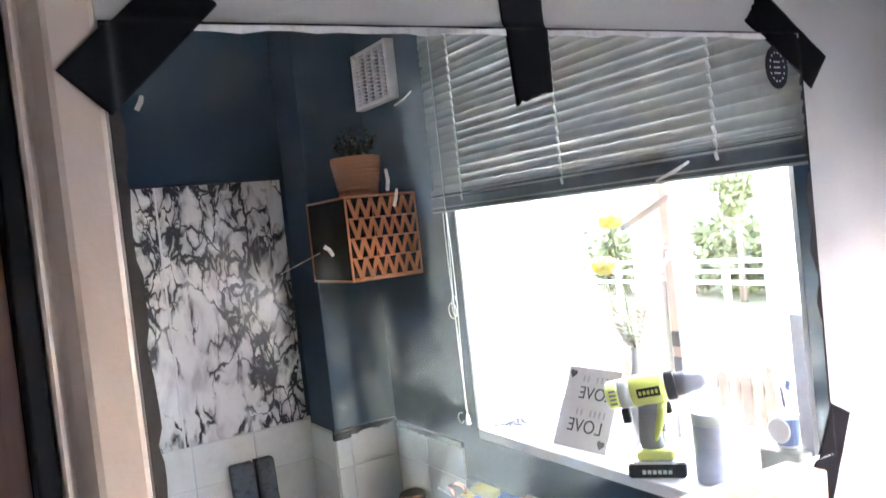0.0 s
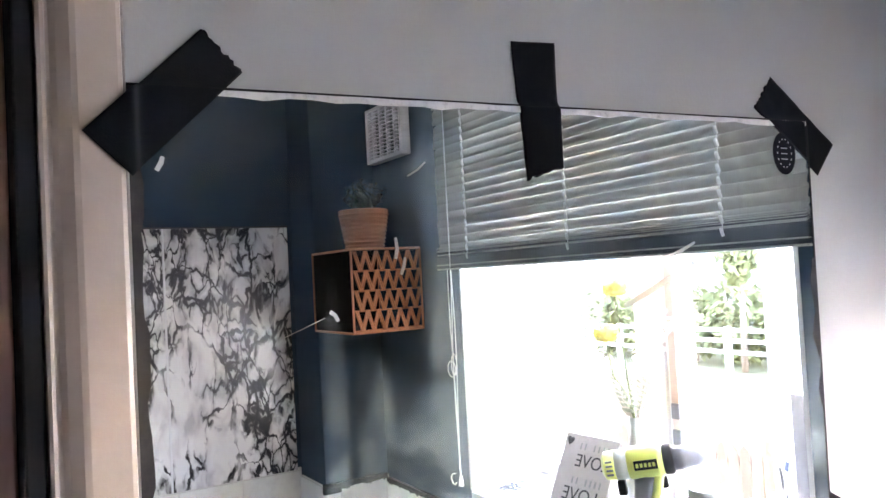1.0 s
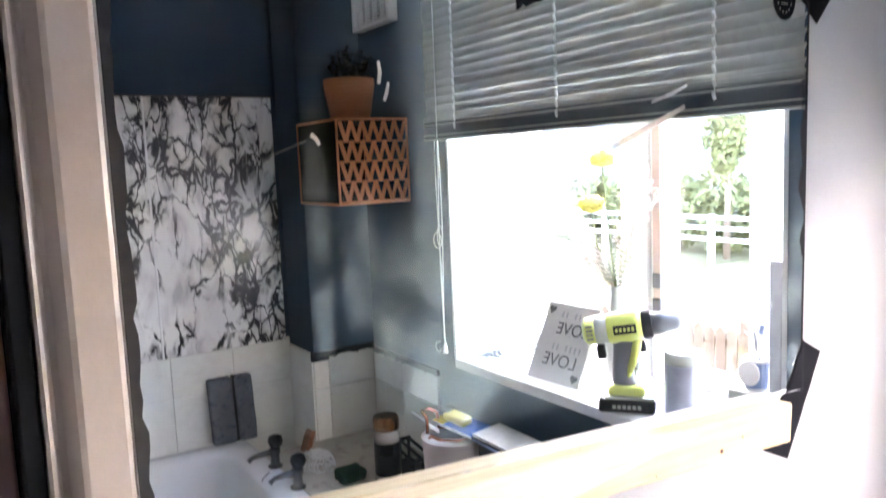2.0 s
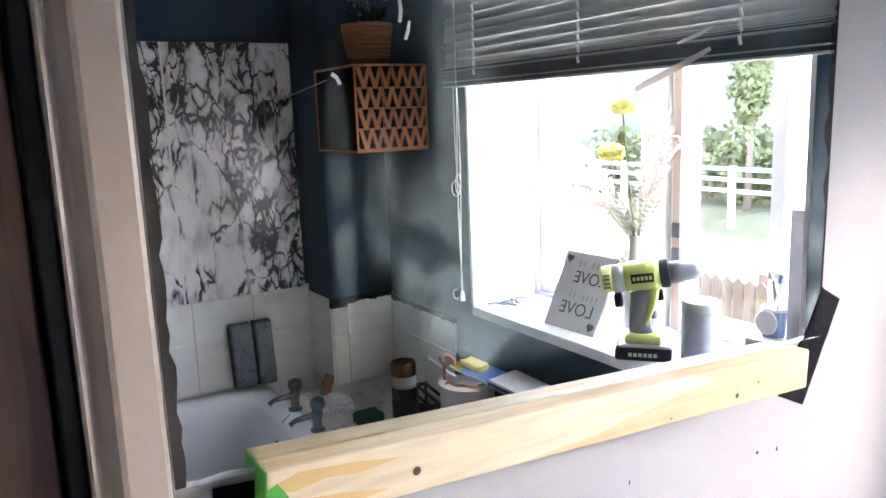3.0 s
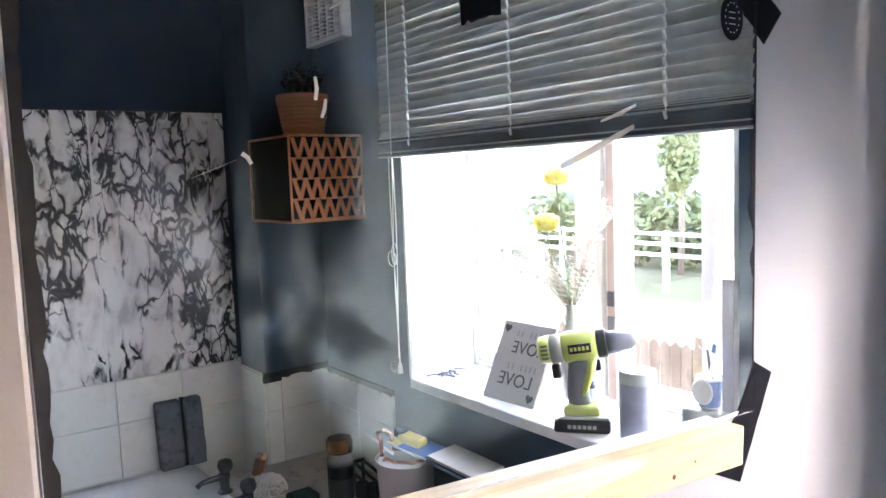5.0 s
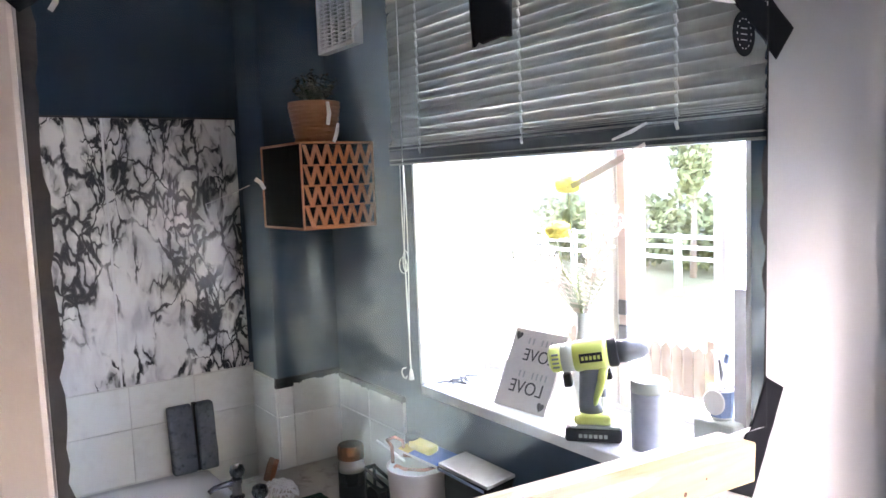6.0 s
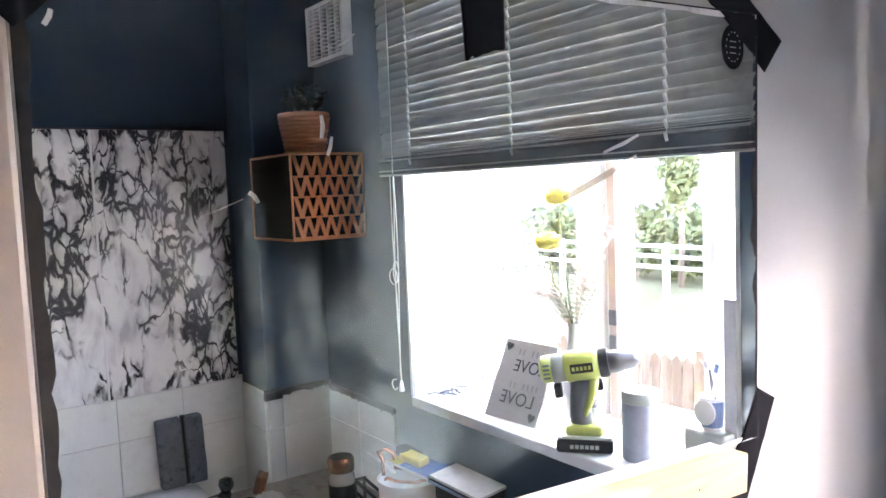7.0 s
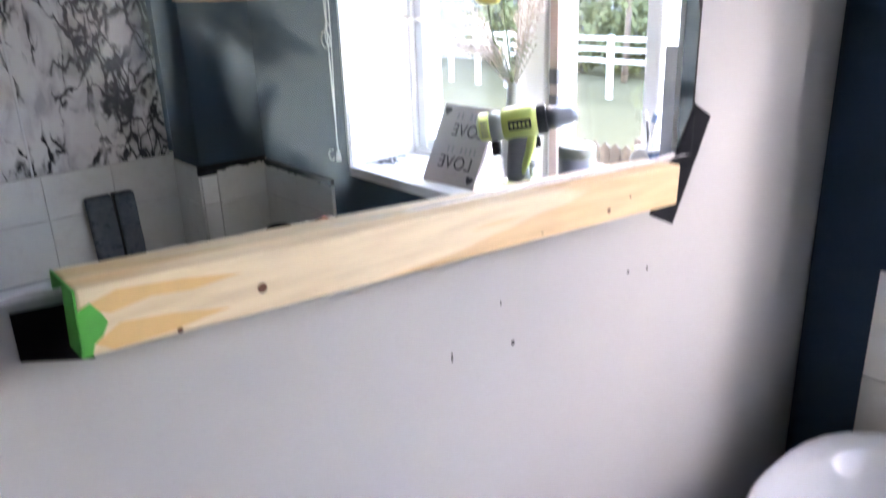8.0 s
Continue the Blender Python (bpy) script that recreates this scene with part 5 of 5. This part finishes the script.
nb = thing("scrubbing_brush", "small brown wooden scrubbing brush standing by taps", "brush")
m = pose(1.315, -1.715, LZ, 0, 16, 30)
part("brush_back", moved(box(-0.012, 0.006, -0.03, 0.03, 0.006, 0.065, 0.006), m), BRUSHW, nb)
part("bristles", moved(box(0.006, 0.020, -0.027, 0.027, 0.004, 0.062, 0.002), m), TERRA, nb)

rk = thing("black_caddy", "small black wire caddy beside the jar", "caddy")
for x in (1.475, 1.505, 1.535):
    part("wire", tube([(x, -1.43, LZ + 0.004), (x, -1.43, LZ + 0.075), (x, -1.30, LZ + 0.055), (x, -1.30, LZ + 0.004)], 0.005, 6), BLACK, rk)
part("base", box(1.465, 1.545, -1.44, -1.29, LZ, LZ + 0.012, 0.004), BLACK, rk)
part("rail", tube([(1.470, -1.43, LZ + 0.075), (1.540, -1.43, LZ + 0.075)], 0.006, 6), BLACK, rk)
part("rail", tube([(1.470, -1.30, LZ + 0.055), (1.540, -1.30, LZ + 0.055)], 0.006, 6), BLACK, rk)

PINKISH = make("pale_pink_plastic", (0.62, 0.52, 0.49), 0.45, var=0.08)
tb = thing("plastic_tub", "pale pink plastic tub with copper wire handle", "tub", pose(1.508, -1.140, LZ))
part("tub_wall", lathe([(0.068, 0), (0.073, 0.005), (0.082, 0.168), (0.084, 0.173), (0.080, 0.173), (0.076, 0.15)], 34), PINKISH, tb)
part("tub_lid", lathe([(0.078, 0.164), (0.078, 0.170), (0.002, 0.172)], 34), PUFFM, tb, "white lid")
hd = tube([(-0.060, -0.02, 0.173), (-0.063, -0.005, 0.183), (-0.055, 0.02, 0.179), (-0.02, 0.055, 0.177), (0.03, 0.062, 0.179)], 0.0045, 8)
part("copper_wire", hd, COPPER, tb, "bent copper wire")
hd = tube([(-0.05, -0.045, 0.175), (-0.05, -0.047, 0.218), (-0.047, -0.075, 0.228), (-0.02, -0.083, 0.228), (-0.012, -0.055, 0.223), (-0.01, -0.05, 0.183), (0.02, -0.045, 0.176)], 0.0050, 8)
part("copper_wire", hd, COPPER, tb, "bent copper wire")
part("stick", tube([(-0.065, -0.10, 0.223), (-0.03, -0.02, 0.183)], 0.004, 6), UPVC, tb)

PKB = make("glossy_blue_card", (0.02, 0.13, 0.45), 0.3, var=0.2, scale=30)
PKY = make("glossy_yellow_card", (0.75, 0.58, 0.08), 0.3, var=0.15, scale=30)
pk = thing("blister_pack", "blue and yellow blister pack lying on clutter", "packet")
m = pose(1.540, -1.105, LZ + 0.194, -5, -6, -10)
part("card", moved(box(-0.040, 0.040, -0.105, 0.105, 0, 0.004, 0.001), m), PKB, pk)
part("card_top", moved(box(-0.039, 0.039, -0.1045, -0.065, 0.003, 0.0055, 0.0005), m), PKY, pk, "yellow header")
part("blister", moved(box(-0.020, 0.020, -0.085, -0.005, 0.004, 0.026, 0.008), m), PKY, pk, "yellow handled tool")
part("blister_end", moved(box(-0.014, 0.014, -0.095, -0.070, 0.006, 0.032, 0.006), m), BLACK, pk)
part("card_edge", moved(box(-0.0415, -0.040, -0.104, 0.104, 0.0, 0.006), m), PUFFM, pk, "white card edge")
part("print_bar", moved(box(-0.030, 0.030, 0.050, 0.095, 0.0040, 0.0055), m), PUFFM, pk)
st = solid("book_stack", box(1.515, 1.60, -1.035, -0.865, LZ, LZ + 0.185, 0.004), BLACK, "dark box under the packets", "box", "")
gb = thing("card_box", "flat white card box with black edge and dark base", "box")
m = pose(1.553, -0.950, LZ + 0.187, -3, -4, -4)
part("lid", moved(box(-0.045, 0.045, -0.090, 0.090, 0.012, 0.020, 0.001), m), PUFFM, gb)
part("tray", moved(box(-0.048, 0.042, -0.092, 0.088, 0.0, 0.011, 0.001), m), BLACK, gb, "black tray")
part("label", moved(box(-0.0495, -0.048, -0.085, 0.08, 0.002, 0.009), m), PALEB, gb, "blue-grey printed edge")
solid("black_case", moved(box(-0.02, 0.02, -0.05, 0.05, 0, 0.03, 0.006), pose(1.578, -1.245, LZ + 0.172, 0, 4, 4)), BLACK, "small black zip case on clutter", "case", "")
solid("hidden_box", box(1.592, 1.604, -1.30, -1.20, LZ, LZ + 0.17, 0.003), BLACK, "dark box under zip case", "box", "")

# ---- outside ----
GRASS = matt(make("mown_grass", (0.084, 0.076, 0.042), 0.95, var=0.3, scale=1.2, fine=40, bump=0.4), 0.0)
PAVE = make("pale_concrete", (0.42, 0.40, 0.37), 0.8, var=0.15, scale=2)
UPPER = make("pale_house_render", (0.24, 0.235, 0.23), 0.85, var=0.1, scale=2)
HOUSE = make("pale_pink_brick_face", (0.42, 0.31, 0.26), 0.8, var=0.1, scale=1.5)
ROOFM = make("grey_roof_felt", (0.12, 0.12, 0.13), 0.8, var=0.2)
HEDGE = matt(make("hedge_leaves", (0.115, 0.12, 0.055), 0.8, var=0.4, scale=6), 0.0)
BARK = make("brown_bark", (0.12, 0.085, 0.06), 0.9, var=0.3, scale=12)
GZ = -0.5
gm = bmesh.new()
box(XO + 0.001, 2600, -2500, 2500, GZ - 0.3, GZ, bm=gm)
box(-2500, XO + 0.001, 1.2, 2500, GZ - 0.3, GZ, bm=gm)
box(-2500, XO + 0.001, -2500, YS - T - 0.01, GZ - 0.3, GZ, bm=gm)
solid("ground", gm, GRASS, "mown lawn reaching into the distance", "lawn")
solid("house_wall_foot", box(XW, XO, YS - T, T, GZ, -0.1), PAVE, "plain concrete footing under window wall", "wall")
solid("garden_path", box(XO, 3.4, -12, 6, GZ, GZ + 0.03, 0.004), PAVE, "pale concrete path beside the house", "path")

# Unseen block above the room, added to shade the lawn and fence.
solid("unseen_garden_shade", box(-7.0, XO, -9.0, 7.0, ZC + 0.13, 6.4), UPPER, "unseen upper block of the house, added to shade the garden", "wall")
solid("house_flank", box(XW, XO, YS - T - 7.0, YS - T - 0.001, GZ, ZC + 0.13), UPPER, "plain rendered outer house wall", "wall")
solid("house_flank", box(XW, XO, T + 0.001, 7.0, GZ, ZC + 0.13), UPPER, "plain rendered outer house wall", "wall")
fence = thing("picket_fence", "low weathered picket fence across the lawn", "fence")
fx = 5.3
y = -4.4
rn = random.Random(3)
while y < -1.6:
    bm = prism([(-0.042, 0), (0.042, 0), (0.042, 0.53), (0.0, 0.57), (-0.042, 0.53)], -0.009, 0.009)
    part("picket", moved(bm, pose(fx, y, GZ, 0, 0, 90)), FENCEM, fence)
    y += 0.102
for z in (0.12, 0.42):
    part("rail", box(fx + 0.01, fx + 0.045, -4.5, -1.5, GZ + z, GZ + z + 0.06, 0.004), FENCEM, fence)
for yy in (-4.4, -3.0, -1.6):
    part("post", box(fx + 0.045, fx + 0.12, yy - 0.04, yy + 0.04, GZ, GZ + 0.62, 0.006), FENCEM, fence)

low = thing("rail_fence", "white painted rail fence at the lawn edge", "fence")
WALLP = make("white_masonry_paint", (0.7, 0.69, 0.66), 0.8, var=0.08)
rx = 10.1
yy = -13.0
while yy < -4.0:
    part("post", box(rx - 0.04, rx + 0.04, yy - 0.04, yy + 0.04, GZ, GZ + 0.95, 0.006), WALLP, low)
    yy += 0.75
for z in (0.55, 0.72, 0.88):
    part("rail", box(rx - 0.03, rx + 0.03, -13.0, -4.2, GZ + z, GZ + z + 0.05, 0.004), WALLP, low)


def leafy(name, c, size, count, seed, mat, label, category, trunk=None):
    t = thing(name, label, category)
    rn = random.Random(seed)
    bm = bmesh.new()
    for k in range(count):
        d = Vector((rn.gauss(0, 1), rn.gauss(0, 1), rn.gauss(0, 1))).normalized()
        r = rn.uniform(0.55, 1.0) * (1 + 0.35 * noise.noise(d * 2.3 + Vector((seed, 0, 0))))
        p = Vector(c) + Vector((d.x * size[0], d.y * size[1], d.z * size[2])) * r
        a = Vector((rn.uniform(-1, 1), rn.uniform(-1, 1), rn.uniform(-1, 1))).normalized()
        b = a.orthogonal().normalized()
        L = rn.uniform(0.05, 0.11)
        bm.faces.new((bm.verts.new(p - a * L), bm.verts.new(p + b * L * 0.5), bm.verts.new(p + a * L), bm.verts.new(p - b * L * 0.5)))
    part("crown", bm, mat, t)
    if trunk:
        part("trunk", tube([(c[0], c[1], GZ), (c[0] + 0.05, c[1], (GZ + c[2]) / 2), (c[0], c[1], c[2] + size[2] * 0.4)], [trunk, trunk * 0.8, trunk * 0.3], 10), BARK, t)
        for k in range(5):
            a = k * 1.3
            part("limb", tube([(c[0], c[1], c[2] - size[2] * 0.5), (c[0] + math.cos(a) * size[0] * 0.6, c[1] + math.sin(a) * size[1] * 0.6, c[2] + size[2] * 0.3)], [trunk * 0.5, trunk * 0.15], 6), BARK, t)
    return t


for k in range(5):
    leafy("garden_hedge", (12.6, -12.0 + k * 1.15, 0.25), (0.7, 0.85, 0.75), 1500, 40 + k, HEDGE, "loose green garden hedge behind white rails", "hedge", 0.05)
leafy("garden_tree", (11.8, -8.0, 1.75), (0.40, 0.28, 0.85), 1300, 77, HEDGE, "slim green tree with pale trunk beyond rails", "tree", 0.06)
ob = thing("outbuilding", "low pale pink brick outbuilding with white plinth and fascia", "building")
part("wall", box(20.0, 24.0, -26.0, -14.5, GZ, 2.0), HOUSE, ob)
part("plinth", box(19.94, 20.0, -26.0, -14.5, GZ, 0.88, 0.01), WALLP, ob, "white painted plinth")
part("fascia", box(19.78, 19.84, -26.2, -14.3, 1.98, 2.46, 0.01), WALLP, ob)
part("roof", box(19.84, 24.2, -26.2, -14.3, 2.35, 2.5, 0.02), ROOFM, ob, "flat grey felt roof")
GREYR = matt(make("grey_house_render", (0.12, 0.12, 0.122), 0.9, var=0.1, scale=2), 0.0)
nh = thing("neighbour_house", "grey rendered house across the lawn", "house")
part("wall", box(13.2, 20.0, -34.0, -12.0, GZ, 4.6), GREYR, nh)
part("roof", prism([(12.8, 4.6), (20.4, 4.6), (16.6, 6.8)], -34.3, -11.7), ROOFM, nh, "grey pitched roof")
